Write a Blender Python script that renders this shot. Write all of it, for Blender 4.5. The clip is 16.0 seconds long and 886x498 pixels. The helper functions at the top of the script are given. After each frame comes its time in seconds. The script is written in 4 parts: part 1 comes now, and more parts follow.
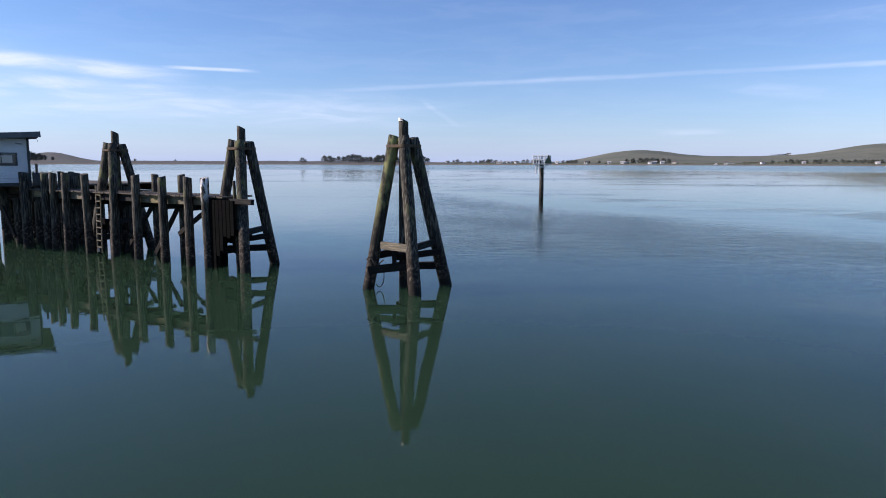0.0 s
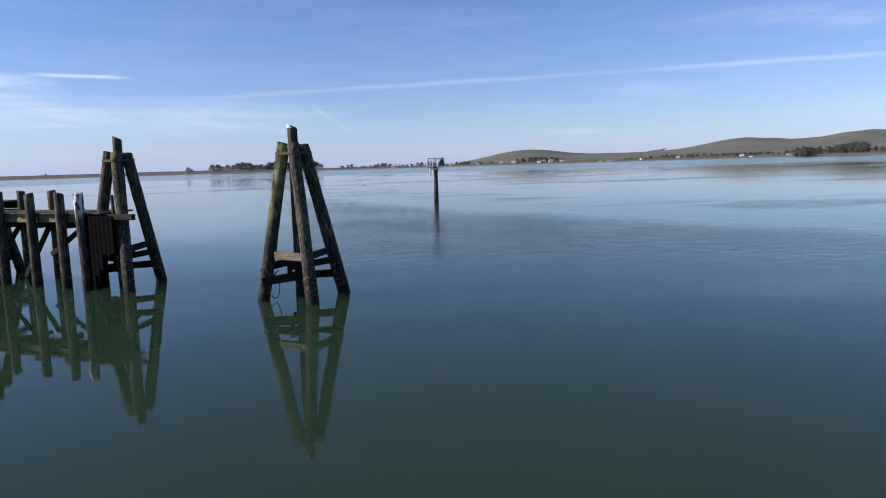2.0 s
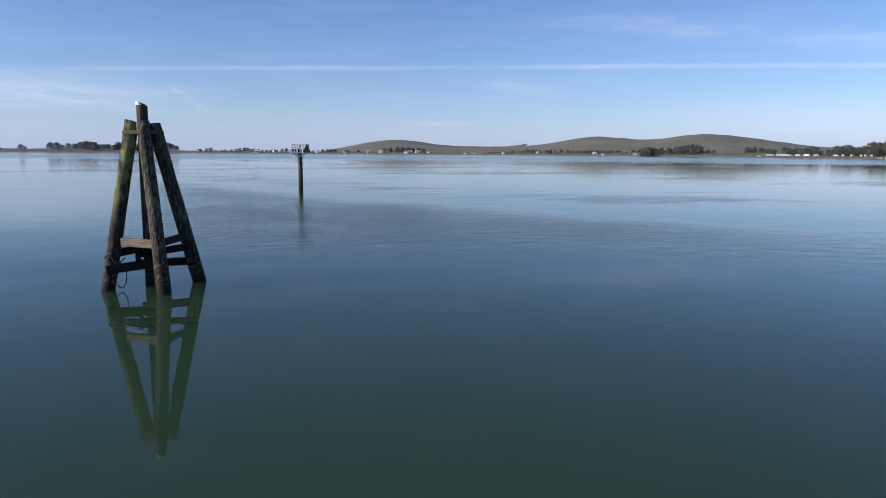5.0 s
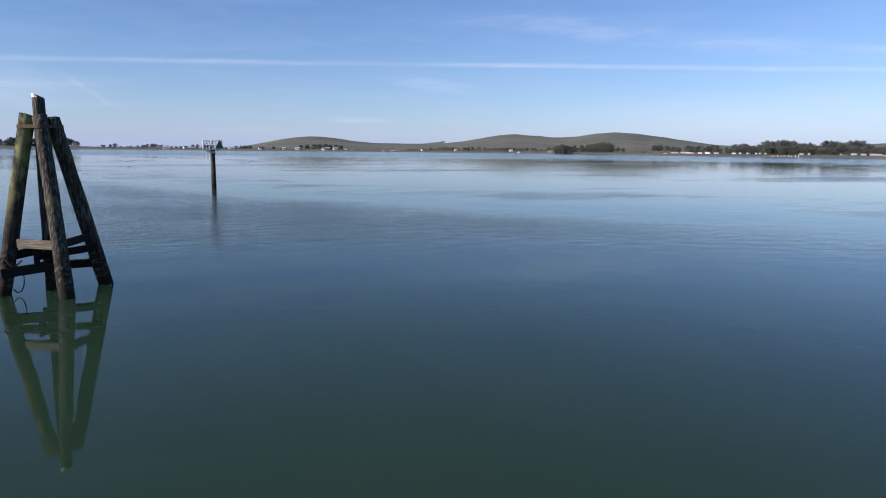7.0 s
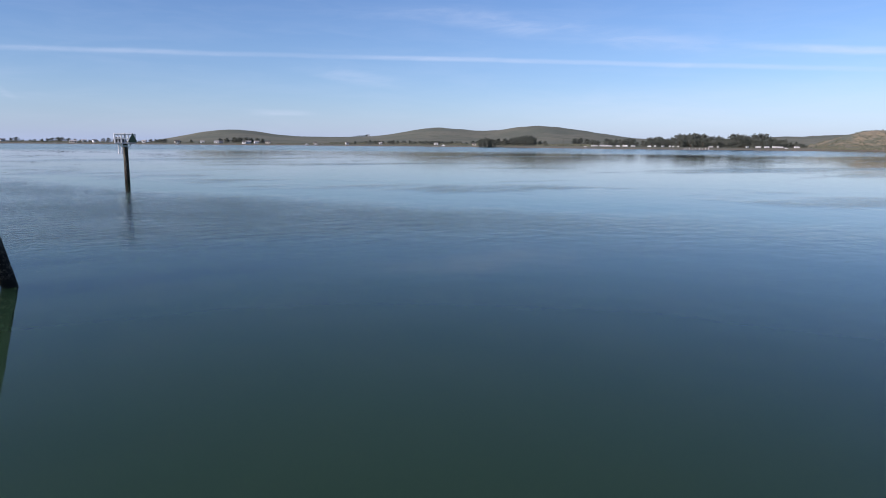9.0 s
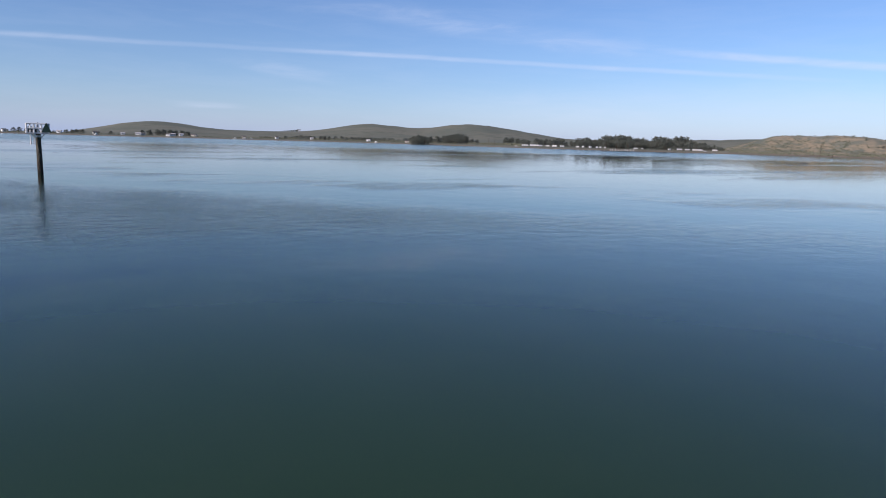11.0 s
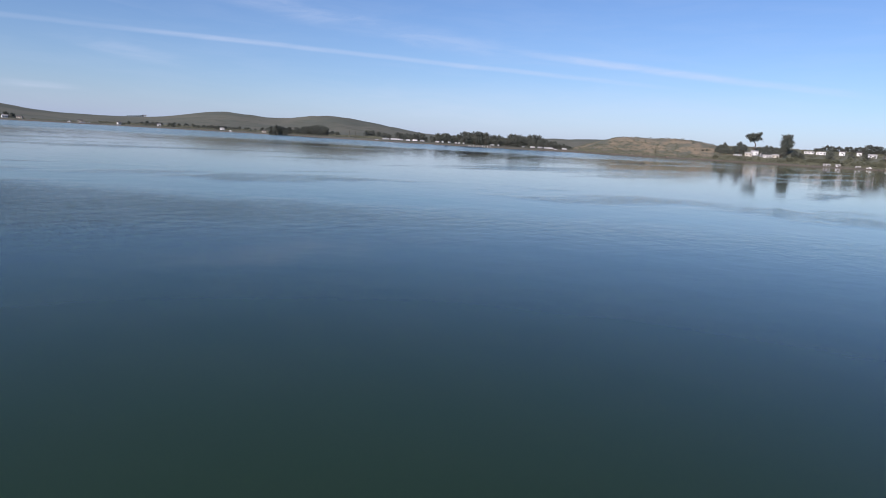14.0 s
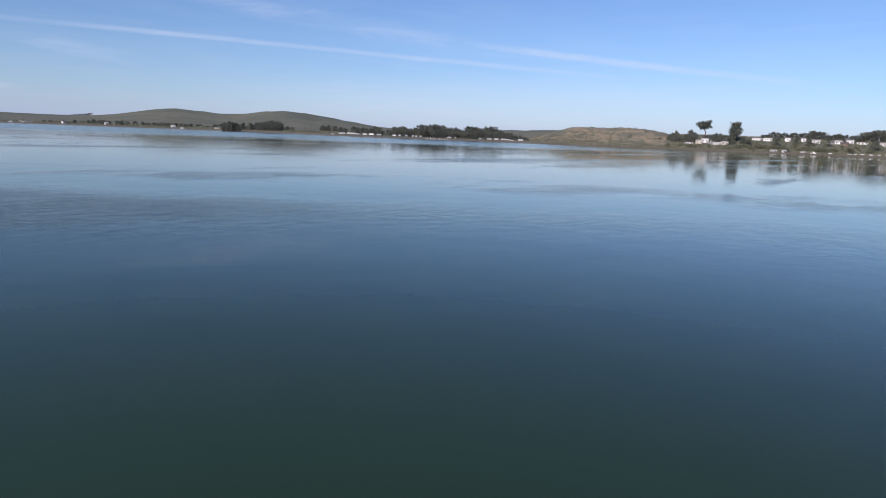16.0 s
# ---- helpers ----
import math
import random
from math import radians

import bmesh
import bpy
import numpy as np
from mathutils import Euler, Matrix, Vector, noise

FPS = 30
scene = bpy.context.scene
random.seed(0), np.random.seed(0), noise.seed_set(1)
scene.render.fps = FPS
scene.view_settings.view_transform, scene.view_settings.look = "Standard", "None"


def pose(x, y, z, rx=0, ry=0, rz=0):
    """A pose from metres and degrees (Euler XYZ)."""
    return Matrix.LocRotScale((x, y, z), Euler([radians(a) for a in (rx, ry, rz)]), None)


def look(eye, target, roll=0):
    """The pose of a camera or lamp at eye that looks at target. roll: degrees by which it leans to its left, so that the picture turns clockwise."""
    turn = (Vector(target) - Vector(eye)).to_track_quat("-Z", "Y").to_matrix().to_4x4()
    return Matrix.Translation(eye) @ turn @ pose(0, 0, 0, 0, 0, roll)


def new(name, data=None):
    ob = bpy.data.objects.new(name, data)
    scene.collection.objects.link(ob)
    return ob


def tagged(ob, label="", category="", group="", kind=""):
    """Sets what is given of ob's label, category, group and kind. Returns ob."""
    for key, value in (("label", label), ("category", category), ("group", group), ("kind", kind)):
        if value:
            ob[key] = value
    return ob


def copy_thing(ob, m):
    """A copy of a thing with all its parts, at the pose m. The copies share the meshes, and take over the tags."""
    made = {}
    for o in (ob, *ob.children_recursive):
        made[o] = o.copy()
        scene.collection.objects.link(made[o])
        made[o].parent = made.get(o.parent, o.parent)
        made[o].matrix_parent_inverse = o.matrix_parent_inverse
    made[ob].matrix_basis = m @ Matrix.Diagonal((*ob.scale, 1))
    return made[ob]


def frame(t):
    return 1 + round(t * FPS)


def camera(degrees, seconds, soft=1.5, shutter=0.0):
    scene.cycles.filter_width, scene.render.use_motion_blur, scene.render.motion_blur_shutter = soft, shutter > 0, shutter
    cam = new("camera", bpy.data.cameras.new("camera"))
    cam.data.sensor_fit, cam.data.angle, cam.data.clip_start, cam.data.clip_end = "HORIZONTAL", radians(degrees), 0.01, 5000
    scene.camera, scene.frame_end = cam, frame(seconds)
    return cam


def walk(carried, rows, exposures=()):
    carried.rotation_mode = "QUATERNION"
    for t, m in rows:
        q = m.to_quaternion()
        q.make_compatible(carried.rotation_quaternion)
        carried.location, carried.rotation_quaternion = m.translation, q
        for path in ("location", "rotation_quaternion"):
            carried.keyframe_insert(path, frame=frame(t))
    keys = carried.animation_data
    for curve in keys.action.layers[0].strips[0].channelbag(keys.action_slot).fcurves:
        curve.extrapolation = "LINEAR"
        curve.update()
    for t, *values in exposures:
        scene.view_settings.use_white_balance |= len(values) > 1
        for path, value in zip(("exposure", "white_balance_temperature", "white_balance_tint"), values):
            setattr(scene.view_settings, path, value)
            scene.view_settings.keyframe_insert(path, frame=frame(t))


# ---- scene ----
cam = camera(66.93, 16.0, soft=1.0)
# seconds, place of the eye, yaw, pitch, roll
ROWS = [
    (0.0, 0.000, -0.000, 4.000, -0.00, -7.36, -0.11),
    (0.5, 0.013, 0.006, 4.007, -0.99, -7.22, 0.64),
    (1.0, 0.022, 0.010, 4.012, -3.14, -7.11, 1.69),
    (1.5, 0.043, 0.015, 4.018, -7.28, -7.17, 1.91),
    (2.0, 0.065, 0.015, 4.020, -8.92, -7.18, 1.70),
    (2.5, 0.110, 0.014, 4.013, -10.19, -7.21, 1.27),
    (3.0, 0.133, 0.010, 4.005, -11.56, -7.42, 1.05),
    (3.5, 0.131, 0.001, 4.005, -15.25, -7.59, 0.64),
    (4.0, 0.136, 0.001, 3.994, -17.13, -7.88, 0.24),
    (6.5, 0.100, -0.009, 3.994, -25.35, -8.31, -0.66),
    (7.0, 0.096, -0.004, 3.986, -27.03, -8.38, -0.58),
    (7.5, 0.088, 0.001, 3.997, -28.64, -8.51, -0.80),
    (8.0, 0.099, 0.009, 3.997, -30.18, -8.68, -0.94),
    (8.5, 0.096, 0.014, 4.003, -31.78, -8.79, -0.78),
    (9.0, 0.092, 0.018, 4.000, -33.36, -8.88, -0.49),
    (9.5, 0.080, 0.022, 4.006, -34.92, -8.93, -0.64),
    (12.0, 0.085, 0.033, 4.013, -41.45, -9.08, -2.32),
    (12.5, 0.086, 0.034, 4.014, -43.30, -9.10, -2.74),
    (13.0, 0.085, 0.034, 4.016, -47.27, -9.01, -3.14),
    (13.5, 0.084, 0.033, 4.017, -49.25, -9.01, -3.01),
    (14.0, 0.083, 0.032, 4.019, -50.76, -9.08, -3.25),
    (14.5, 0.082, 0.032, 4.020, -51.97, -9.22, -3.01),
    (15.0, 0.082, 0.032, 4.022, -52.92, -9.37, -2.77),
    (15.5, 0.081, 0.031, 4.023, -53.66, -9.45, -2.49),
    (16.0, 0.082, 0.031, 4.025, -54.39, -9.49, -2.20),
]
# the clip's camera stops down a little as it turns to the brighter side
EXPOSURES = [(0.0, 0.46, 6150, 24), (3.0, 0.28, 6150, 24), (8.0, 0.25, 6120, 23), (15.0, 0.08, 6120, 23), (16.0, 0.08, 6120, 23)]
walk(cam, [(t, pose(x, y, z, 90 + pitch, roll, yaw)) for t, x, y, z, yaw, pitch, roll in ROWS],
     exposures=EXPOSURES)

# ---- light ----
SUN_AZ, SUN_EL = radians(-90), radians(27)


def heading(az, el):
    """Unit vector from a compass bearing (0 = +y, clockwise) and a height, in degrees."""
    a, e = radians(az), radians(el)
    return Vector((math.sin(a) * math.cos(e), math.cos(a) * math.cos(e), math.sin(e)))


world = bpy.data.worlds.new("sky")
scene.world = world
world.use_nodes = True
wn, wl = world.node_tree.nodes, world.node_tree.links
wn.clear()


def wmath(op, a, b=None, clamp=False):
    n = wn.new("ShaderNodeMath")
    n.operation, n.use_clamp = op, clamp
    for i, v in enumerate((a, b)):
        if v is None:
            continue
        if isinstance(v, (int, float)):
            n.inputs[i].default_value = v
        else:
            wl.new(v, n.inputs[i])
    return n.outputs[0]


def wdot(sock, vec):
    n = wn.new("ShaderNodeVectorMath")
    n.operation = "DOT_PRODUCT"
    wl.new(sock, n.inputs[0])
    n.inputs[1].default_value = vec
    return n.outputs["Value"]


def wstep(v, lo, hi):
    n = wn.new("ShaderNodeMapRange")
    n.interpolation_type = "SMOOTHSTEP"
    wl.new(v, n.inputs[0])
    n.inputs[1].default_value, n.inputs[2].default_value = lo, hi
    return n.outputs[0]


sky = wn.new("ShaderNodeTexSky")
sky.sky_type, sky.sun_disc = "NISHITA", False
sky.sun_elevation, sky.sun_rotation = SUN_EL, SUN_AZ
sky.altitude, sky.air_density, sky.dust_density, sky.ozone_density = 0, 1.0, 0.08, 6.0
way = wn.new("ShaderNodeTexCoord").outputs["Generated"]

# fine, combed grain of the cirrus
comb = wn.new("ShaderNodeMapping")
comb.inputs["Scale"].default_value = (5.0, 5.0, 34.0)
wl.new(way, comb.inputs["Vector"])
grain = wn.new("ShaderNodeTexNoise")
grain.inputs["Scale"].default_value, grain.inputs["Detail"].default_value, grain.inputs["Roughness"].default_value = 1.6, 7.0, 0.62
grain.inputs["Distortion"].default_value = 0.5
wl.new(comb.outputs[0], grain.inputs["Vector"])
wisps = wstep(grain.outputs["Fac"], 0.36, 0.72)
wobble = wn.new("ShaderNodeTexNoise")
wobble.inputs["Scale"].default_value, wobble.inputs["Detail"].default_value = 9.0, 4.0
wl.new(way, wobble.inputs["Vector"])
shift = wmath("MULTIPLY", wmath("SUBTRACT", wobble.outputs["Fac"], 0.5), 0.02)


def streak(a, b, width, strength, fade, grainy, bend=1.0):
    """A cloud streak along the great circle from bearing a to bearing b; width and fade in degrees."""
    p, q = heading(*a), heading(*b)
    n = p.cross(q).normalized()
    mid = (p + q).normalized()
    along = n.cross(mid)
    half = p.angle(q) / 2
    across = wmath("ADD", wdot(way, n), wmath("MULTIPLY", shift, bend))
    core = wmath("SUBTRACT", 1.0, wstep(wmath("ABSOLUTE", across), radians(width) * 0.12, radians(width)))
    ends = wmath("SUBTRACT", 1.0, wstep(wmath("ABSOLUTE", wdot(way, along)), max(0.0, math.sin(half) - radians(fade)), math.sin(half) + radians(fade)))
    front = wstep(wdot(way, mid), 0.0, 0.2)
    m = wmath("MULTIPLY", wmath("MULTIPLY", core, ends), front)
    g = wmath("ADD", wmath("MULTIPLY", wisps, grainy), 1.0 - grainy)
    return wmath("MULTIPLY", wmath("MULTIPLY", m, g), strength)


STREAKS = [
    ((-8.0, 5.9), (26.0, 6.98), 0.28, 0.22, 8, 0.45, 0.2),
    ((24.0, 6.98), (64.8, 5.49), 0.28, 0.34, 8, 0.4, 0.2),
    ((58.0, 7.4), (80.0, 5.1), 0.42, 0.42, 5, 0.5, 0.4),
    ((30.0, 10.5), (55.0, 7.55), 1.3, 0.20, 6, 0.75, 1.4),
    ((-21.5, 7.25), (-16.2, 7.22), 0.2, 0.75, 1.6, 0.3, 0.1),
    ((-46.0, 7.4), (-22.5, 6.65), 0.9, 0.85, 4, 0.6, 0.5),
    ((-46.0, 5.7), (-20.4, 5.39), 0.9, 0.65, 4, 0.65, 0.5),
    ((-50.0, 4.0), (-4.0, 4.1), 1.9, 0.45, 8, 0.6, 0.8),
    ((-50.0, 5.9), (-26.0, 5.4), 3.4, 0.30, 8, 0.5, 1.0),
    ((-1.7, 5.05), (1.1, 3.2), 0.4, 0.25, 1.0, 0.6, 0.4),
    ((21.0, 6.1), (31.0, 4.7), 0.8, 0.16, 3, 0.8, 0.6),
    ((18.0, 2.5), (22.0, 2.4), 0.35, 0.3, 1.5, 0.5, 0.3),
    ((42.0, 2.6), (78.0, 3.2), 2.4, 0.2, 8, 0.3, 1.0),
]
cover = None
for row in STREAKS:
    s = streak(*row)
    cover = s if cover is None else wmath("MAXIMUM", cover, s)
# thin veil over the whole sky
veil = wmath("MULTIPLY", wisps, 0.05)
cover = wmath("ADD", cover, veil, clamp=True)
# pale haze low over the horizon, all round
low = wn.new("ShaderNodeSeparateXYZ")
wl.new(way, low.inputs[0])
haze = wmath("MULTIPLY", wmath("POWER", 2.718, wmath("MULTIPLY", wmath("ABSOLUTE", low.outputs[2]), -24.0)), 0.68)
hazy = wn.new("ShaderNodeMix")
hazy.data_type = "RGBA"
wl.new(haze, hazy.inputs["Factor"])
wl.new(sky.outputs["Color"], hazy.inputs[6])
hazy.inputs[7].default_value = (2.75, 4.02, 6.5, 1)
cloudy = wn.new("ShaderNodeMix")
cloudy.data_type = "RGBA"
wl.new(cover, cloudy.inputs["Factor"])
wl.new(hazy.outputs[2], cloudy.inputs[6])
cloudy.inputs[7].default_value = (6.4, 7.2, 8.0, 1)
back = wn.new("ShaderNodeBackground")
back.inputs["Strength"].default_value = 0.10
wl.new(cloudy.outputs[2], back.inputs["Color"])
wl.new(back.outputs[0], wn.new("ShaderNodeOutputWorld").inputs["Surface"])

sun = new("sun", bpy.data.lights.new("sun", "SUN"))
sun.data.energy, sun.data.angle, sun.data.color = 5.0, radians(0.5), (1.0, 0.9, 0.77)
sun.matrix_world = look(Vector((0, 0, 0)), -heading(math.degrees(SUN_AZ), math.degrees(SUN_EL)))

# ---- materials ----


class Nodes:
    """Short hand for a node material."""

    def __init__(self, name):
        self.mat = bpy.data.materials.new(name)
        self.mat.use_nodes = True
        self.n, self.l = self.mat.node_tree.nodes, self.mat.node_tree.links
        self.bsdf = self.n["Principled BSDF"]
        self.pos = self.n.new("ShaderNodeNewGeometry").outputs["Position"]
        self.obj = self.n.new("ShaderNodeTexCoord").outputs["Object"]

    def noise(self, vec, scale, detail=4.0, rough=0.55, stretch=(1, 1, 1), distort=0.0):
        m = self.n.new("ShaderNodeMapping")
        m.inputs["Scale"].default_value = stretch
        self.l.new(vec, m.inputs["Vector"])
        t = self.n.new("ShaderNodeTexNoise")
        for k, v in (("Scale", scale), ("Detail", detail), ("Roughness", rough), ("Distortion", distort)):
            t.inputs[k].default_value = v
        self.l.new(m.outputs[0], t.inputs["Vector"])
        return t.outputs["Fac"]

    def math(self, op, a, b=0.0, clamp=False):
        m = self.n.new("ShaderNodeMath")
        m.operation, m.use_clamp = op, clamp
        for i, v in enumerate((a, b)):
            if isinstance(v, (int, float)):
                m.inputs[i].default_value = v
            else:
                self.l.new(v, m.inputs[i])
        return m.outputs[0]

    def step(self, v, lo, hi, to0=0.0, to1=1.0):
        m = self.n.new("ShaderNodeMapRange")
        m.interpolation_type = "SMOOTHSTEP"
        self.l.new(v, m.inputs[0])
        for i, k in enumerate((lo, hi, to0, to1)):
            m.inputs[i + 1].default_value = k
        return m.outputs[0]

    def mix(self, fac, a, b):
        m = self.n.new("ShaderNodeMix")
        m.data_type = "RGBA"
        for sock, v in ((m.inputs["Factor"], fac), (m.inputs[6], a), (m.inputs[7], b)):
            if isinstance(v, (int, float)):
                sock.default_value = v
            elif isinstance(v, tuple):
                sock.default_value = (*v, 1)
            else:
                self.l.new(v, sock)
        return m.outputs[2]

    def axis(self, i):
        s = self.n.new("ShaderNodeSeparateXYZ")
        self.l.new(self.pos, s.inputs[0])
        return s.outputs[i]

    def done(self, colour, rough=0.8, bump=None, strength=0.3, dist=0.02, metal=0.0, spec=0.4):
        b = self.bsdf
        for sock, v in ((b.inputs["Base Color"], colour), (b.inputs["Roughness"], rough)):
            if isinstance(v, tuple):
                sock.default_value = (*v, 1)
            elif isinstance(v, (int, float)):
                sock.default_value = v
            else:
                self.l.new(v, sock)
        b.inputs["Metallic"].default_value = metal
        b.inputs["Specular IOR Level"].default_value = spec
        if bump is not None:
            u = self.n.new("ShaderNodeBump")
            u.inputs["Strength"].default_value, u.inputs["Distance"].default_value = strength, dist
            self.l.new(bump, u.inputs["Height"])
            self.l.new(u.outputs[0], b.inputs["Normal"])
        return self.mat


def timber(name, dark, light, moss=None, moss_amount=0.0, crust=True, guano=0.0, comb=(9, 9, 0.7), spec=0.25):
    """Weathered marine timber: long grain, stains, a crusted tide zone and moss higher up."""
    k = Nodes(name)
    grain = k.noise(k.obj, 3.0, 6, 0.65, comb)
    stain = k.noise(k.pos, 1.3, 4)
    c = k.mix(k.step(grain, 0.42, 0.80), dark, light)
    c = k.mix(k.step(stain, 0.5, 0.8, 0, 0.55), c, tuple(v * 0.55 for v in dark))
    z = k.axis(2)
    if moss:
        m = k.step(k.noise(k.pos, 2.2, 5, 0.6, (1, 1, 0.5)), 0.62 - moss_amount * 0.4, 0.78 - moss_amount * 0.4)
        c = k.mix(k.math("MULTIPLY", m, k.step(z, 1.7, 3.4)), c, moss)
    if guano:
        g = k.math("MULTIPLY", k.step(k.noise(k.pos, 8.0, 4, 0.6, (1, 1, 0.3)), 0.48, 0.55), k.step(z, 2.3, 3.1))
        c = k.mix(k.math("MULTIPLY", g, guano), c, (0.75, 0.74, 0.70))
    h = grain
    if crust:
        ragged = k.math("ADD", z, k.math("MULTIPLY", k.math("SUBTRACT", k.noise(k.pos, 3.0, 3), 0.5), 0.9))
        low = k.step(ragged, 1.5, 0.9)
        shell = k.noise(k.pos, 9.0, 6, 0.7)
        c = k.mix(low, c, k.mix(k.step(shell, 0.46, 0.70), (0.016, 0.013, 0.010), (0.16, 0.13, 0.095)))
        wet = k.step(ragged, 0.42, 0.1)
        c = k.mix(wet, c, (0.012, 0.011, 0.008))
        h = k.math("ADD", grain, k.math("MULTIPLY", k.math("MULTIPLY", low, shell), 3.0))
    return k.done(c, 0.85, h, 0.5, 0.006, spec=spec)


M_PILE = timber("creosoted_pile", (0.019, 0.018, 0.0145), (0.25, 0.228, 0.172), (0.12, 0.13, 0.055), 0.25)
M_PILE_MOSS = timber("mossy_pile", (0.018, 0.017, 0.0125), (0.16, 0.145, 0.10), (0.205, 0.215, 0.085), 0.52)
M_PILE_PALE = timber("streaked_pile", (0.019, 0.018, 0.0145), (0.25, 0.228, 0.172), None, 0, True, 0.95)
# One beam timber twice: shade put into this colour, sunlight into the next.
M_BEAM = timber("shaded_beam", (0.010, 0.0095, 0.008), (0.045, 0.041, 0.032), None, 0, False, comb=(0.8, 0.8, 9))
# Paler for faces the sun strikes, with yellow lichen; the ladder shares it.
M_BEAM_LIGHT = timber("pale_sunlit_beam", (0.105, 0.093, 0.065), (0.31, 0.27, 0.185), (0.28, 0.23, 0.085), 0.35, False, comb=(0.8, 0.8, 9))
# Near-black: shade on pier-end boards and two dolphins' beams put into the colour.
M_SHADED_TIMBER = timber("shaded_timber", (0.005, 0.005, 0.0048), (0.013, 0.012, 0.011), None, 0, False, comb=(0.8, 0.8, 9), spec=0.02)
M_PLANK = timber("deck_plank", (0.09, 0.075, 0.055), (0.22, 0.185, 0.14), None, 0, False, comb=(2.5, 2.5, 2.5))


def plain(name, a, b, scale=4.0, rough=0.7, bump=0.2, metal=0.0, fine=40.0, where="pos"):
    k = Nodes(name)
    v = k.pos if where == "pos" else k.obj
    big, small = k.noise(v, scale, 4), k.noise(v, fine, 4)
    c = k.mix(k.step(big, 0.35, 0.7), a, b)
    c = k.mix(k.step(small, 0.5, 0.75, 0, 0.3), c, tuple(x * 0.6 for x in a))
    return k.done(c, rough, small, bump, 0.01, metal)


M_GUANO = plain("guano", (0.78, 0.77, 0.73), (0.6, 0.58, 0.52), 9)
M_STRAP = plain("rusty_strap", (0.10, 0.072, 0.042), (0.055, 0.04, 0.025), 8, 0.9)
M_ROPE = plain("old_rope", (0.07, 0.06, 0.045), (0.035, 0.03, 0.024), 20, 0.95)
M_WHITE = plain("white_paint", (0.72, 0.73, 0.72), (0.62, 0.62, 0.60), 2.0, 0.55, 0.08)
M_SHED = plain("shed_paint", (0.76, 0.77, 0.76), (0.66, 0.665, 0.66), 1.6, 0.65, 0.1)
M_FASCIA = plain("weathered_fascia", (0.13, 0.145, 0.145), (0.10, 0.11, 0.112), 3)
M_CREAM = plain("cream_paint", (0.62, 0.57, 0.47), (0.55, 0.50, 0.42), 0.5, 0.6, 0.08, fine=4)
M_GREY = plain("grey_siding", (0.30, 0.31, 0.31), (0.24, 0.25, 0.26), 0.5, 0.7, 0.08, fine=4)
M_BROWN = plain("brown_siding", (0.20, 0.13, 0.085), (0.16, 0.105, 0.07), 0.5, 0.7, 0.08, fine=4)
M_ROOF = plain("roof_shingle", (0.085, 0.078, 0.072), (0.13, 0.12, 0.11), 0.6, 0.9, 0.2, fine=5)
M_ROOF_PALE = plain("pale_roof", (0.42, 0.41, 0.39), (0.34, 0.33, 0.32), 0.6, 0.8, 0.2, fine=5)
M_TRIM = plain("dark_trim", (0.045, 0.05, 0.05), (0.07, 0.075, 0.072), 4)
M_TYRE = plain("tyre", (0.02, 0.02, 0.02), (0.03, 0.03, 0.03), 4, 0.9)
M_STEEL = plain("galvanised_steel", (0.55, 0.56, 0.57), (0.42, 0.43, 0.44), 6, 0.45, 0.05, 0.6)
M_GREEN_BOARD = plain("dark_dayboard", (0.02, 0.05, 0.035), (0.03, 0.065, 0.045), 6, 0.6)
M_BLACK = plain("black_casing", (0.02, 0.02, 0.022), (0.04, 0.04, 0.042), 6, 0.5)
M_BARK = plain("bark", (0.10, 0.075, 0.055), (0.06, 0.046, 0.035), 1.5, 0.95, 0.5, fine=9)


def glass(name):
    k = Nodes(name)
    return k.done(k.mix(k.noise(k.obj, 1.5), (0.03, 0.04, 0.045), (0.06, 0.07, 0.075)), 0.08, spec=0.6)


M_GLASS = glass("window_glass")


def leaf(name, a, b):
    k = Nodes(name)
    r = k.n.new("ShaderNodeNewGeometry").outputs["Random Per Island"]
    o = k.n.new("ShaderNodeObjectInfo").outputs["Random"]
    c = k.mix(r, a, b)
    c = k.mix(k.math("MULTIPLY", o, 0.45), c, tuple((x + y) * 0.33 for x, y in zip(a, b)))
    return k.done(c, 0.75, spec=0.2)


# Lifted, bluish leaf tone: haze over the distance is put into this colour.
M_LEAF = leaf("hazy_cypress_leaf", (0.098, 0.114, 0.095), (0.140, 0.152, 0.126))
M_LEAF_PINE = leaf("pine_needle", (0.075, 0.088, 0.072), (0.11, 0.125, 0.10))
M_SCRUB = leaf("scrub_leaf", (0.11, 0.12, 0.08), (0.175, 0.172, 0.115))
M_BUSH = leaf("willow_leaf", (0.14, 0.155, 0.10), (0.205, 0.21, 0.14))
# Weed tone blued to carry the dark sky reflection of small ripples.
M_RIPPLE_WEED = leaf("eelgrass", (0.028, 0.048, 0.066), (0.056, 0.080, 0.100))


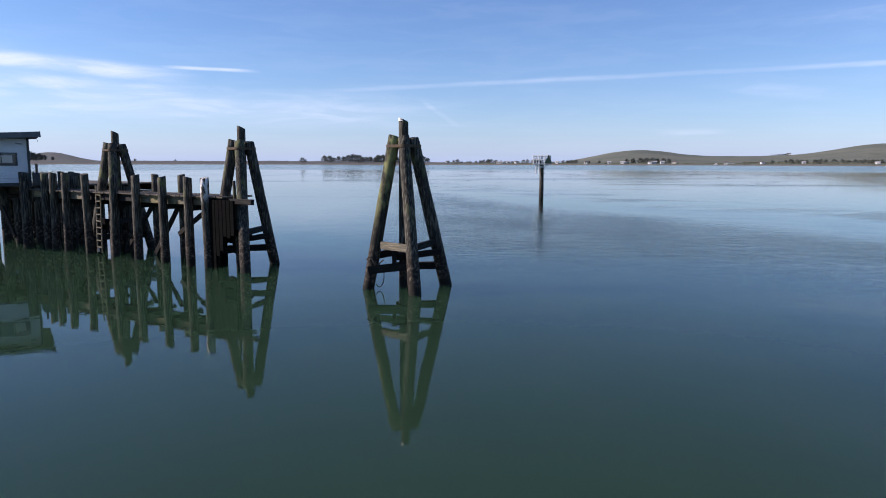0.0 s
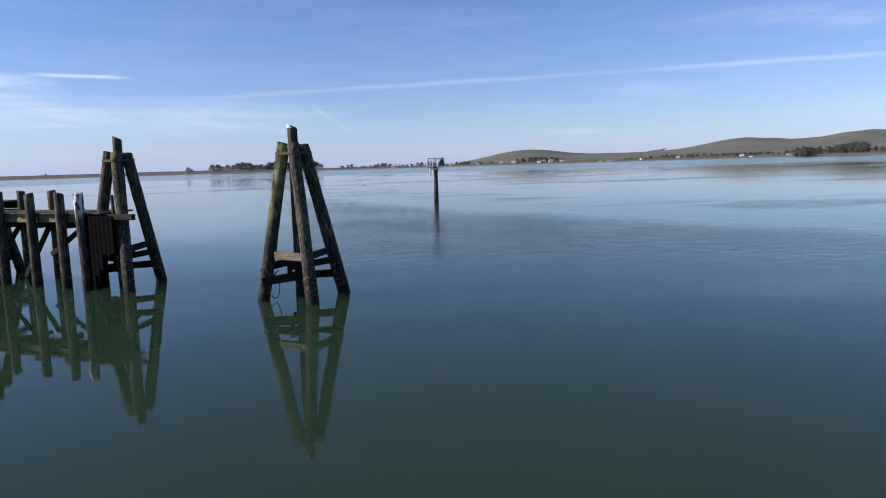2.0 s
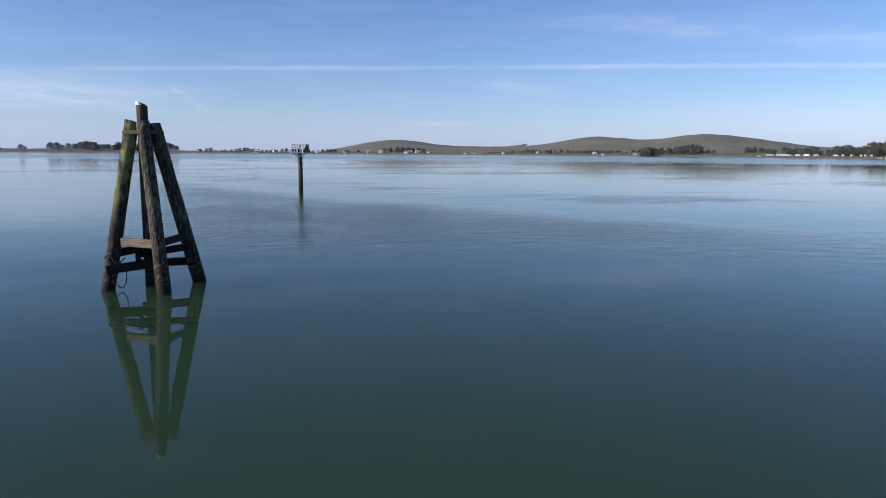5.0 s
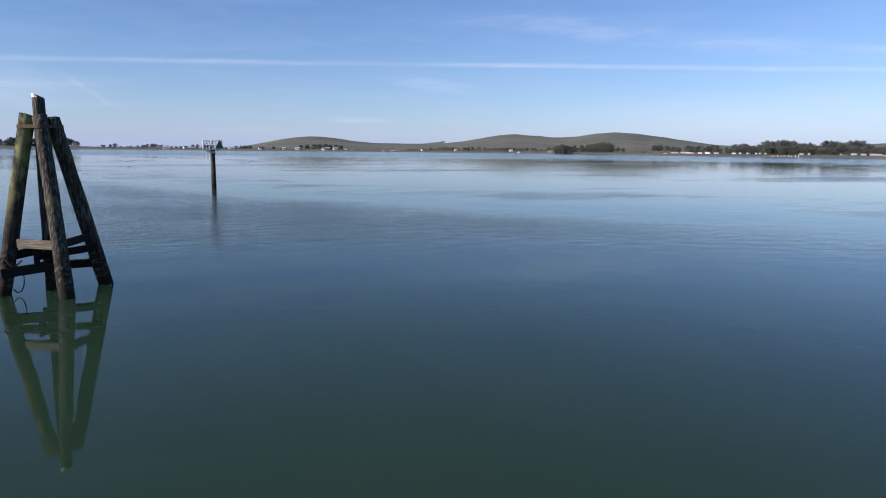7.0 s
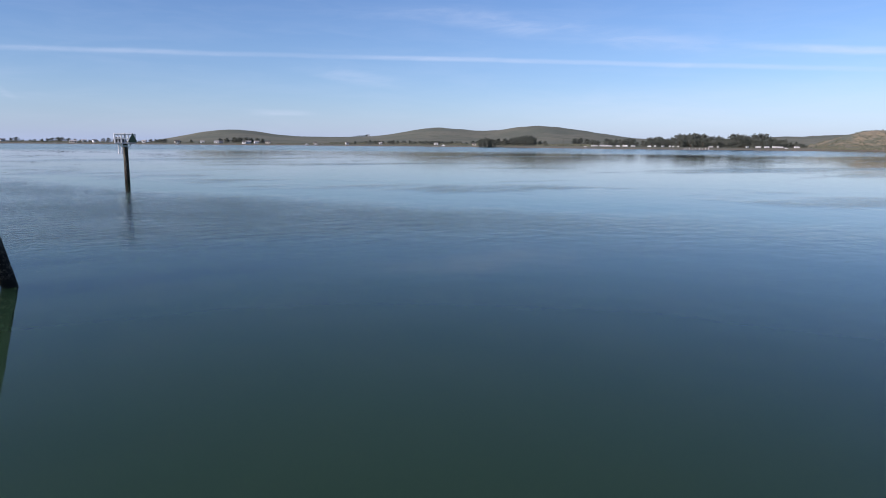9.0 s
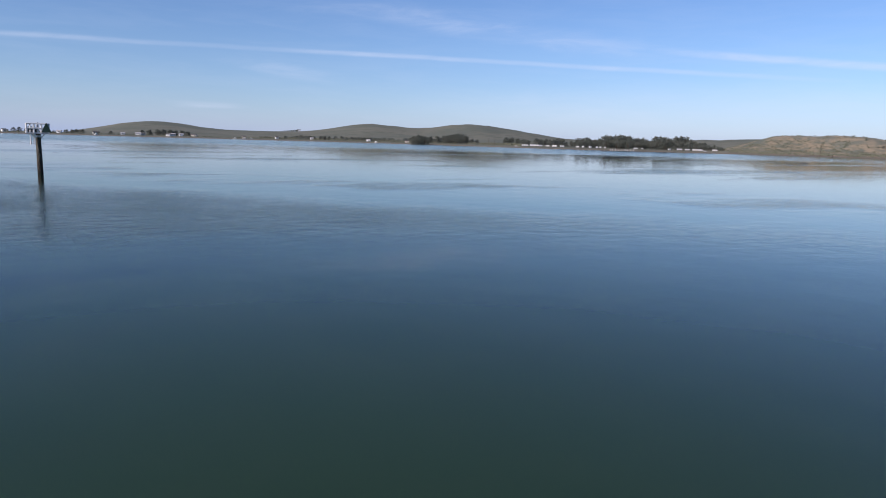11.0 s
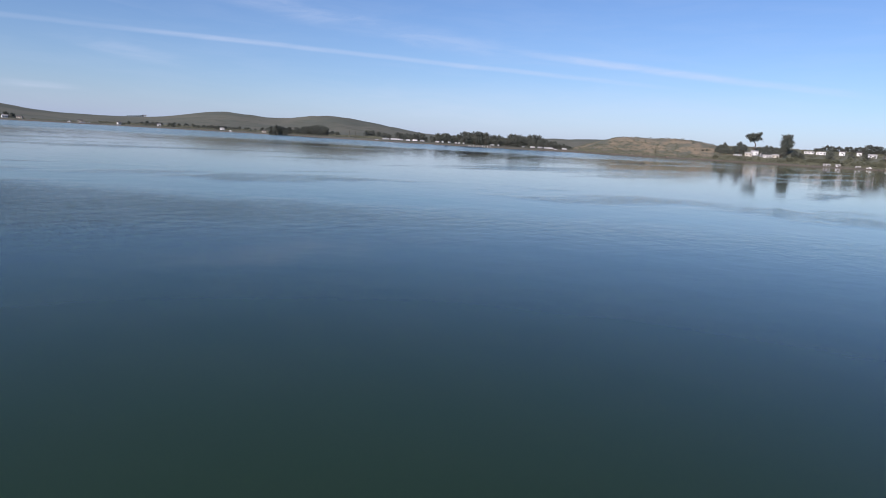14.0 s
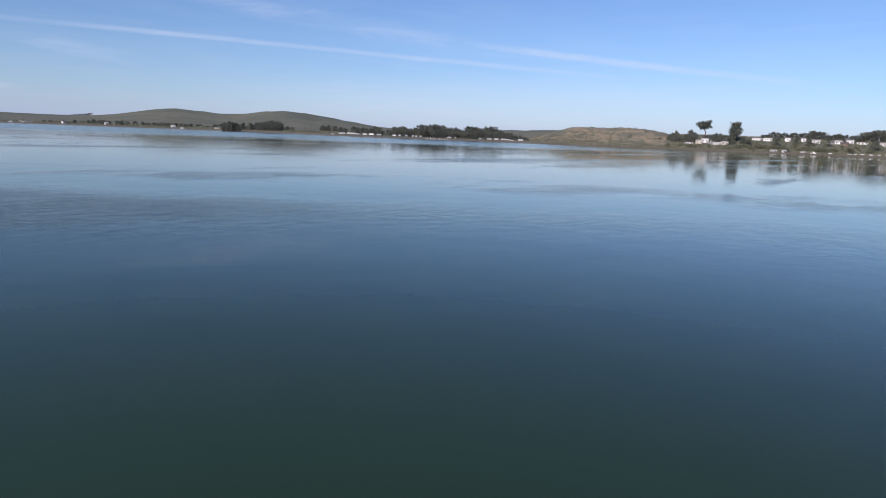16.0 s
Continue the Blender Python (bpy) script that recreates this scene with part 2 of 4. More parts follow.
def ground_material():
    k = Nodes("hill_grass")
    big = k.noise(k.pos, 0.006, 6, 0.6)
    mid = k.noise(k.pos, 0.03, 6, 0.65)
    fine = k.noise(k.pos, 0.25, 5, 0.7)
    # grass greyed towards blue, which puts some distance haze into the colour
    c = k.mix(k.step(big, 0.4, 0.62), (0.120, 0.134, 0.104), (0.160, 0.163, 0.124))
    c = k.mix(k.step(mid, 0.5, 0.68), c, (0.108, 0.116, 0.086))
    c = k.mix(k.step(fine, 0.45, 0.75, 0, 0.55), c, (0.185, 0.168, 0.124))
    # bleached dune grass on the spit
    c = k.mix(k.step(k.axis(0), 60, -60, 0.0, 0.85), c, k.mix(fine, (0.099, 0.10, 0.094), (0.126, 0.124, 0.114)))
    # sandy slopes on the dune
    x, y = k.axis(0), k.axis(1)
    sandy = k.math("MULTIPLY", k.step(x, 780, 880), k.math("MULTIPLY", k.step(y, 640, 520), k.step(y, 230, 300)))
    c = k.mix(k.math("MULTIPLY", sandy, k.step(k.noise(k.pos, 0.045, 6, 0.7), 0.42, 0.6)), c, (0.27, 0.222, 0.15))
    z = k.axis(2)
    c = k.mix(k.step(k.math("ADD", z, k.math("MULTIPLY", mid, 1.2)), 2.3, 1.3), c, (0.17, 0.145, 0.11))
    return k.done(c, 0.95, fine, 0.5, 1.0, spec=0.1)


M_GROUND = ground_material()


def water_material():
    k = Nodes("bay_water")
    x, y = k.axis(0), k.axis(1)
    away = k.math("SQRT", k.math("ADD", k.math("MULTIPLY", x, x), k.math("MULTIPLY", y, y)))
    # wind lanes: ragged edges between calm and ruffled water
    lane = k.noise(k.pos, 0.0045, 5, 0.62, (1.0, 2.0, 1.0), 0.8)
    streaks = k.noise(k.pos, 0.02, 5, 0.6, (0.6, 2.4, 1.0), 0.5)
    patch = k.noise(k.pos, 0.06, 4, 0.6, (1.0, 1.6, 1.0), 0.4)
    ragged = k.math("MULTIPLY", away, k.math("ADD", 0.55, k.math("MULTIPLY", lane, 0.9)))
    open_bay = k.math("MULTIPLY", k.step(ragged, 290, 420), k.step(streaks, 0.3, 0.5, 0.45, 1.0))
    open_bay = k.math("MULTIPLY", open_bay, k.step(k.math("ARCTAN2", x, y), 1.0, 1.38, 1.0, 0.12))
    ragged2 = k.math("MULTIPLY", away, k.math("ADD", 0.6, k.math("MULTIPLY", streaks, 0.8)))
    # weedy shallows: their outer edge draws in from left to right
    bearing = k.math("MAXIMUM", k.math("ARCTAN2", x, y), -0.2)
    edge = k.math("ADD", 40.0, k.math("MULTIPLY", 45.0, k.math("POWER", 2.718, k.math("MULTIPLY", bearing, -4.77))))
    wavy = k.math("DIVIDE", k.math("MULTIPLY", away, k.math("ADD", 0.62, k.math("MULTIPLY", k.math("ADD", streaks, k.math("MULTIPLY", patch, 0.5)), 0.5))), edge)
    weedy = k.math("MULTIPLY", k.math("MULTIPLY", k.step(away, 23, 36), k.step(wavy, 1.13, 0.84)), k.step(patch, 0.3, 0.6, 0.7, 1.0))
    weedy = k.math("MULTIPLY", weedy, k.math("MULTIPLY", k.step(bearing, -0.13, 0.03), k.step(bearing, 0.45, 1.05, 1.0, 0.5)))
    lane2 = k.math("MULTIPLY", k.math("MULTIPLY", k.step(wavy, 1.22, 1.34), k.step(wavy, 1.75, 1.5)), k.step(patch, 0.4, 0.62, 0.0, 0.6))
    weedy = k.math("MAXIMUM", weedy, lane2)
    slicks = k.math("MULTIPLY", k.math("MULTIPLY", k.step(streaks, 0.52, 0.66), k.step(ragged2, 70, 100)), 0.5)
    ruffle = k.math("MAXIMUM", k.math("MAXIMUM", k.math("MULTIPLY", weedy, 0.7), slicks), open_bay)
    swell = k.noise(k.pos, 0.35, 2, 0.5)
    small = k.noise(k.pos, 2.2, 3, 0.5, (1.0, 1.4, 1.0))
    ripple = k.noise(k.pos, 6.0, 3, 0.6, (1.0, 1.5, 1.0))
    h = k.math("ADD", k.math("MULTIPLY", swell, 0.008), k.math("MULTIPLY", small, 0.0012))
    chop = k.noise(k.pos, 0.9, 4, 0.62, (0.8, 1.2, 1.0), 0.3)
    breath = k.math("ADD", k.math("MULTIPLY", ruffle, 0.075), k.step(away, 24, 60, 0.0, 0.007))
    h = k.math("ADD", h, k.math("MULTIPLY", k.math("MULTIPLY", ripple, ruffle), 0.018))
    h = k.math("ADD", h, k.math("MULTIPLY", chop, breath))
    murk = k.noise(k.pos, 0.03, 3)
    c = k.mix(k.step(murk, 0.35, 0.65), (0.0190, 0.0412, 0.0215), (0.0215, 0.0462, 0.0245))
    rough = k.math("ADD", k.math("MULTIPLY", ruffle, 0.12), 0.012)
    m = k.done(c, rough, h, 1.0, 1.0, spec=0.5)
    k.bsdf.inputs["IOR"].default_value = 1.22
    # light spreads through the murky water, so that shadows on it stay soft
    k.bsdf.subsurface_method = "BURLEY"
    k.bsdf.inputs["Subsurface Weight"].default_value = 1.0
    k.bsdf.inputs["Subsurface Radius"].default_value = (1.0, 1.0, 1.0)
    k.bsdf.inputs["Subsurface Scale"].default_value = 7.0
    return m


M_WATER = water_material()

# ---- mesh helpers ----


def smooth01(v, lo, hi):
    f = min(1.0, max(0.0, (v - lo) / (hi - lo)))
    return f * f * (3 - 2 * f)


def mesh_of(name, bm, material, smooth=False):
    me = bpy.data.meshes.new(name)
    bm.to_mesh(me)
    bm.free()
    me.materials.append(material)
    if smooth:
        for p in me.polygons:
            p.use_smooth = True
    return me


def part(name, bm, material, parent, label="", smooth=False):
    """One mesh object under a thing or a part."""
    ob = new(name, bm if isinstance(bm, bpy.types.Mesh) else mesh_of(name, bm, material, smooth))
    ob.parent = parent
    return tagged(ob, label)


def thing(name, label, category, m=None, group="", kind=""):
    ob = new(name)
    ob.empty_display_size = 0.2
    if m is not None:
        ob.matrix_world = m
    return tagged(ob, label, category, group, kind)


def box(bm, centre, size, turn=None, bevel=0.0):
    """A box with bevelled edges; turn: a rotation matrix."""
    made = bmesh.ops.create_cube(bm, size=1.0)["verts"]
    m = Matrix.Translation(centre) @ (turn.to_4x4() if turn is not None else Matrix()) @ Matrix.Diagonal((*size, 1))
    bmesh.ops.transform(bm, matrix=m, verts=made)
    if bevel:
        edges = list({e for v in made for e in v.link_edges})
        bmesh.ops.bevel(bm, geom=edges, offset=bevel, segments=1, affect="EDGES", clamp_overlap=True)
    return bm


def beam(bm, a, b, wide, high, bevel=0.015, worn=0.0, seed=0):
    """A squared timber from a to b."""
    a, b = Vector(a), Vector(b)
    d = b - a
    turn = d.to_track_quat("X", "Z").to_matrix()
    box(bm, (a + b) / 2, (d.length, wide, high), turn, bevel)
    if worn:
        rnd = random.Random(seed)
        for v in bm.verts:
            v.co += Vector((rnd.uniform(-worn, worn), rnd.uniform(-worn, worn), rnd.uniform(-worn, worn)))
    return bm


def pole(bm, a, b, ra, rb, segs=14, rings=10, rough=0.0, seed=0, slant=0.0, slant_dir=0.0):
    """A round timber from a to b: uneven, checked along its length, its upper end cut at a slant."""
    a, b = Vector(a), Vector(b)
    axis = b - a
    turn = axis.to_track_quat("Z", "Y").to_matrix()
    rows = []
    for i in range(rings + 1):
        f = i / rings
        row = []
        for j in range(segs):
            t = 2 * math.pi * j / segs
            r = ra + (rb - ra) * f
            if rough:
                p = Vector((math.cos(t) * 1.7 + seed * 7.3, math.sin(t) * 1.7, f * axis.length * 0.55 + seed))
                r *= 1 + rough * (noise.noise(p) + 0.6 * noise.noise(p * 3.1))
                low = a.z + axis.z * f
                if low < 1.4 and axis.length > 3:
                    r *= 1 + 1.6 * rough * max(0.0, noise.noise(Vector((math.cos(t) * 5, math.sin(t) * 5 + seed, low * 6)))) * smooth01(1.4 - low, 0, 0.7)
                if (j * 5 + seed * 3) % 7 == 0:
                    r *= 1 - rough * 0.9
            v = turn @ Vector((r * math.cos(t), r * math.sin(t), 0)) + a + axis * f
            if i == rings and slant:
                v.z += slant * math.cos(t - slant_dir)
            row.append(bm.verts.new(v))
        rows.append(row)
    for i in range(rings):
        for j in range(segs):
            bm.faces.new((rows[i][j], rows[i][(j + 1) % segs], rows[i + 1][(j + 1) % segs], rows[i + 1][j]))
    # rounded rim and the end grain
    c = sum((v.co for v in rows[-1]), Vector()) / segs
    inner = [bm.verts.new(c + (v.co - c) * 0.82 + Vector((0, 0, 0.012))) for v in rows[-1]]
    for j in range(segs):
        bm.faces.new((rows[-1][j], rows[-1][(j + 1) % segs], inner[(j + 1) % segs], inner[j]))
    bm.faces.new(inner)
    bm.faces.new(list(reversed(rows[0])))
    return bm


def tube(bm, pts, r, segs=6):
    """A thin round bar through points."""
    pts = [Vector(p) for p in pts]
    prev = None
    for i, p in enumerate(pts):
        d = (pts[min(i + 1, len(pts) - 1)] - pts[max(i - 1, 0)]).normalized()
        turn = d.to_track_quat("Z", "Y").to_matrix()
        row = [bm.verts.new(p + turn @ Vector((r * math.cos(2 * math.pi * j / segs), r * math.sin(2 * math.pi * j / segs), 0))) for j in range(segs)]
        if prev:
            for j in range(segs):
                bm.faces.new((prev[j], prev[(j + 1) % segs], row[(j + 1) % segs], row[j]))
        else:
            bm.faces.new(list(reversed(row)))
        prev = row
    bm.faces.new(prev)
    return bm


B = bmesh.new


def bell(v, mid, w):
    return math.exp(-((v - mid) / w) ** 2)


# ---- ground and water ----
EYE_Z = 4.0


def shore(az):
    """Distance of the waterline by bearing."""
    r = 1180 - 270 * smooth01(az, 34, 46) - 20 * smooth01(az, 68, 78)
    return r + 16 * noise.noise(Vector((az * 0.11, 3.1, 0))) + 5 * noise.noise(Vector((az * 0.6, 8.1, 0)))


def land(az, r):
    """Height of the ground by bearing and distance."""
    s = shore(az)
    if r < s:
        return -max(0.0, min(4.0, (s - r) * 0.03)) - 0.02
    x, y = r * math.sin(radians(az)), r * math.cos(radians(az))
    d = r - s
    bank = 0.5 * smooth01(d, 0, 12) + 2.2 * smooth01(d, 8, 45)
    left = 1 - smooth01(az, -6, 4)
    bank += left * 3.6 * smooth01(d, 30, 110) * (0.9 + 0.35 * noise.noise(Vector((az * 0.5, 1.7, r * 0.004))))
    h = bank
    # far green ridge
    deg = 0.52 * smooth01(az, 8.5, 14.5) + 0.50 * bell(az, 16.2, 3.2) + 0.80 * bell(az, 33.0, 4.0) + 1.04 * bell(az, 41.4, 4.1) + 0.22 * bell(az, 46.5, 2.6) + 0.25 * bell(az, 61, 5)
    deg *= 1 - smooth01(az, 92, 120)
    top = 4 + 2300 * math.tan(radians(deg))
    h += (top - 3) * smooth01(r, 1500, 2280) * (1 - 0.6 * smooth01(r, 2300, 3300)) * smooth01(deg, 0.02, 0.2)
    # dune and the town's slope
    deg = 1.12 * smooth01(az, 60.5, 65.5) + 0.12 * bell(az, 66, 1.6) + 0.17 * bell(az, 69.5, 2.0) - 0.25 * smooth01(az, 71, 73.5) - 0.5 * smooth01(az, 95, 115)
    top = 4 + 1060 * math.tan(radians(max(0.0, deg)))
    h += (top - 3) * smooth01(r, s + 40, 1060) * (1 - 0.5 * smooth01(r, 1080, 1500)) * smooth01(deg, 0.02, 0.2)
    # misty headland behind the spit
    deg = 0.60 * bell(az, -30.0, 1.9) + 0.35 * bell(az, -37, 5)
    h += 3300 * math.tan(radians(deg)) * smooth01(r, 2500, 3300) * (1 - 0.5 * smooth01(r, 3300, 4300))
    amp = smooth01(d, 20, 200)
    h += amp * (0.9 * noise.noise(Vector((x * 0.02, y * 0.02, 0))) + 0.05 * max(0, h - 6) * noise.noise(Vector((x * 0.008, y * 0.008, 4))) + 0.03 * max(0, h - 6) * noise.noise(Vector((x * 0.03, y * 0.03, 4))))
    return h


def site(az, el=None, r=None):
    """The place on the ground where the sight line at bearing az and height el meets it, or at distance r."""
    if r is None:
        r = shore(az) + 4
        while r < 2290 and math.degrees(math.atan2(land(az, r) - EYE_Z, r)) < el:
            r += 4
    return Vector((r * math.sin(radians(az)), r * math.cos(radians(az)), land(az, r)))


def build_ground():
    azs, a = [], -180.0
    while a < 180 - 1e-6:
        azs.append(a)
        a += 0.3 if -42 <= a < 96 else 3.0
    rs = [6, 60, 200, 420, 600, 690, 730, 750, 765, 780, 790, 800, 808, 816, 824, 832, 840, 850, 862, 876, 890, 904, 916, 930, 945, 960, 980, 1000, 1020, 1040, 1060, 1085, 1110, 1130, 1150]
    rs += [1160 + 8 * i for i in range(8)] + [1230, 1260, 1300, 1360, 1430, 1500, 1600, 1700, 1800, 1900, 2000, 2080, 2160, 2230, 2290, 2340, 2450, 2700, 3000, 3200, 3300, 3500, 4000, 4900]
    verts = [(r * math.sin(radians(z)), r * math.cos(radians(z)), land(z, r)) for r in rs for z in azs]
    n = len(azs)
    faces = [(i * n + j, i * n + (j + 1) % n, (i + 1) * n + (j + 1) % n, (i + 1) * n + j) for i in range(len(rs) - 1) for j in range(n)]
    faces.append(tuple(reversed(range(n))))
    me = bpy.data.meshes.new("ground")
    me.from_pydata(verts, [], [tuple(reversed(f)) for f in faces])
    me.materials.append(M_GROUND)
    for p in me.polygons:
        p.use_smooth = True
    return tagged(new("ground", me), "low sandy shore and green grassy hills round the bay", "ground", kind="structure")


build_ground()


def build_water():
    bm = B()
    rs, n = [0.5, 10, 30, 80, 200, 500, 1000, 2000, 4900], 72
    rows = [[bm.verts.new((r * math.sin(2 * math.pi * j / n), r * math.cos(2 * math.pi * j / n), 0)) for j in range(n)] for r in rs]
    for p, q in zip(rows, rows[1:]):
        for j in range(n):
            bm.faces.new((p[j], q[j], q[(j + 1) % n], p[(j + 1) % n]))
    bm.faces.new(list(reversed(rows[0])))
    bmesh.ops.recalc_face_normals(bm, faces=bm.faces)
    if bm.faces[0].normal.z < 0:
        bmesh.ops.reverse_faces(bm, faces=bm.faces)
    return tagged(new("water", mesh_of("water", bm, M_WATER)), "calm green-blue bay water with smooth and ruffled bands", "water", kind="structure")


build_water()

# ---- mooring dolphins ----
def dolphin(x, y, turn_deg, seed, left_material, label, front=(0.40, -1.38), right=(1.34, 0.31)):
    """Four round piles lashed at the top: an upright one and three that lean in on it."""
    th = thing("mooring_dolphin", label, "piling", pose(x, y, 0, 0, 0, turn_deg), "mooring dolphins in the bay")
    part("king_post", pole(B(), (0.0, 0.0, -2), (0, 0, 5.30), 0.18, 0.155, rings=34, rough=0.06, seed=seed, slant=0.07, slant_dir=0.4), M_PILE, th, "upright dark pile with a slanted top", True)
    if seed == 1:
        cap = pole(B(), (-0.025, -0.01, 5.275), (-0.025, -0.01, 5.315), 0.148, 0.135, 12, 2, 0.05, seed, 0.07, 0.4)
        part("guano_patch", cap, M_GUANO, th, "white bird droppings on the cut top")
    feet = ((-1.14, -0.30), front, right)
    heads = ((-0.285, -0.05), (0.02, -0.33), (0.285, -0.03))
    legs = []
    for i, (f, h) in enumerate(zip(feet, heads)):
        foot, head = Vector((*f, 0.0)), Vector((*h, 4.80 - 0.02 * i))
        low = foot + (foot - head) * (2.0 / 4.8)
        mat = (left_material, M_PILE, M_PILE)[i]
        part("raking_post", pole(B(), low, head, 0.20, (0.20, 0.18, 0.19)[i], rings=34, rough=0.07, seed=seed + i + 1, slant=0.03, slant_dir=2.0 + i), mat, th, "mossy yellow-green leaning pile" if mat is M_PILE_MOSS else "", True)
        legs.append((foot, head))

    def on(i, z):
        f, h = legs[i]
        return f + (h - f) * (z / h.z)

    # steel strap round the heads
    ring = []
    for i in (0, 1, 2):
        c = on(i, 4.50)
        ring.append(c)
    mid = sum(ring, Vector()) / 3
    hull = []
    for i in range(36):
        t = 2 * math.pi * i / 36
        d = Vector((math.cos(t), math.sin(t), 0))
        reach = max([(c - mid).dot(d) + 0.20 for c in ring] + [(Vector((0, 0, 4.5)) - mid).dot(d) + 0.18])
        hull.append((d, reach))
    strap = B()
    loops = []
    for z, extra in ((4.46, -0.02), (4.46, 0.008), (4.55, 0.008), (4.55, -0.02)):
        loop = []
        for i, (d, reach) in enumerate(hull):
            # outline of the bundle from its support lines
            d2, r2 = hull[(i + 1) % 36]
            det = d.x * d2.y - d.y * d2.x
            p = Vector(((reach + extra) * d2.y - (r2 + extra) * d.y, (r2 + extra) * d.x - (reach + extra) * d2.x, 0)) / det
            loop.append(strap.verts.new((mid.x + p.x, mid.y + p.y, z + 0.012 * noise.noise(Vector((i * 0.4, seed, 0))))))
        loops.append(loop)
    for k in range(4):
        p, q = loops[k], loops[(k + 1) % 4]
        for i in range(36):
            strap.faces.new((p[i], p[(i + 1) % 36], q[(i + 1) % 36], q[i]))
    part("strap", strap, M_STRAP, th, "rusty brown strap round the pile heads")
    # horizontal timbers
    part("brace_beam", beam(B(), on(0, 1.40).lerp(on(1, 1.40), 0.16), on(1, 1.38) + Vector((-0.1, 0.02, 0)), 0.12, 0.25, worn=0.012, seed=seed), M_BEAM_LIGHT if seed == 1 else M_SHADED_TIMBER, th, "sunlit pale grey-brown cross timber" if seed == 1 else "")
    part("brace_beam", beam(B(), on(1, 1.42) + Vector((0.1, 0.1, 0)), on(2, 1.42) + Vector((-0.1, -0.2, 0.03)), 0.14, 0.2, worn=0.012, seed=seed + 1), M_BEAM, th)
    part("brace_beam", beam(B(), on(0, 1.02) + Vector((0.0, 0.2, 0)), Vector((0.2, 0.24, 1.22)), 0.16, 0.22, worn=0.012, seed=seed + 2), M_BEAM, th)
    part("brace_beam", beam(B(), on(2, 1.16) + Vector((0.1, -0.2, 0)), Vector((-0.35, -0.26, 1.0)), 0.14, 0.2, worn=0.012, seed=seed + 3), M_BEAM, th)
    part("brace_beam", beam(B(), on(0, 0.62) + Vector((-0.1, -0.2, 0)), Vector((0.1, -0.25, 0.72)), 0.15, 0.26, worn=0.012, seed=seed + 4), M_BEAM, th)
    part("brace_beam", beam(B(), Vector((-0.3, 0.24, 0.66)), on(2, 0.64) + Vector((0.05, 0.17, 0)), 0.15, 0.24, worn=0.012, seed=seed + 5), M_BEAM, th)
    for k, p in enumerate((Vector((-0.30, -0.34, 1.0)), Vector((0.16, -0.32, 1.05)))):
        part("block", box(B(), p, (0.14, 0.14, 0.42), None, 0.02), M_BEAM, th)
    return th, on


DARK_DOLPHIN = "four weathered dark timber piles lashed together, standing in water"
d_near, leg_at = dolphin(-1.24, 21.38, 0, 1, M_PILE_MOSS, "four weathered timber piles lashed together, one mossy yellow-green, in water")
dolphin(-7.66, 25.78, 0, 11, M_PILE, DARK_DOLPHIN, (0.46, -1.62), (0.97, 0.62))
dolphin(-14.55, 30.1, 0, 21, M_PILE, DARK_DOLPHIN, (0.46, -1.5), (1.02, 0.85))

# a loop of rope hanging on the near dolphin's mossy pile
base = leg_at(0, 0.95) + Vector((-1.24, 21.38, 0))
loop = [base + Vector((0.20 + 0.15 * math.cos(t), -0.16, -0.52 + 0.36 * math.sin(t))) for t in [radians(140 - 25 * i) for i in range(12)]]
tagged(new("rope", mesh_of("rope", tube(B(), loop, 0.018), M_ROPE)), "dark old rope loop hanging on a pile", "rope")
frayed = [base + Vector((-0.2 + 0.09 * i, -0.21 + 0.02 * math.sin(i * 2), 0.12 * math.sin(i * 1.3) - 0.02 * i)) for i in range(7)]
tagged(new("rope", mesh_of("rope", tube(B(), frayed, 0.025), M_ROPE)), "frayed rope wound round a mossy pile", "rope")

# ---- timber pier ----
P0 = Vector((-9.0, 25.25, 0))
ALONG = Vector((-0.857, 0.515, 0)).normalized()
ACROSS = Vector((0.515, 0.857, 0)).normalized()


def on_row(az, offset=0.0):
    """Where the sight line at a bearing meets the pier's row of piles."""
    o = P0 + ACROSS * offset
    d = Vector((math.sin(radians(az)), math.cos(radians(az)), 0))
    s = (o.x * d.y - o.y * d.x) / (ALONG.y * d.x - ALONG.x * d.y)
    return o + ALONG * s


pier = thing("pier", "narrow dark timber walkway on round piles over water", "pier")
FRONT = [(-30.64, 3.47), (-30.14, 3.49), (-29.36, 3.48), (-27.95, 3.46), (-26.2, 3.45), (-24.6, 3.46), (-22.66, 3.41), (-20.8, 3.41), (-19.4, 3.40)]
rnd = random.Random(5)
for i, (az, top) in enumerate(FRONT):
    p = on_row(az)
    lean = Vector((rnd.uniform(-0.05, 0.05), rnd.uniform(-0.04, 0.04), 0))
    last = i == len(FRONT) - 1
    part("round_post", pole(B(), p - lean * 0.5 + Vector((0, 0, -2)), p + lean + Vector((0, 0, top)), 0.178, 0.162, rings=26, rough=0.07, seed=40 + i, slant=0.04, slant_dir=i * 1.1), M_PILE_PALE if last else M_PILE, pier, "dark pile streaked with white droppings" if last else "", True)
BACK = [(-29.52, 3.5), (-28.92, 3.5), (-28.46, 3.45), (-27.0, 2.9), (-25.2, 2.9), (-23.1, 3.46), (-21.25, 3.46), (-19.0, 2.7)]
backs = []
for i, (az, top) in enumerate(BACK):
    p = on_row(az, 1.5)
    backs.append(p)
    part("round_post", pole(B(), p + Vector((0, 0, -2)), p + Vector((rnd.uniform(-0.04, 0.04), 0, top)), 0.165, 0.15, rough=0.07, seed=60 + i, slant=0.03, slant_dir=i * 0.9), M_PILE, pier, "", True)
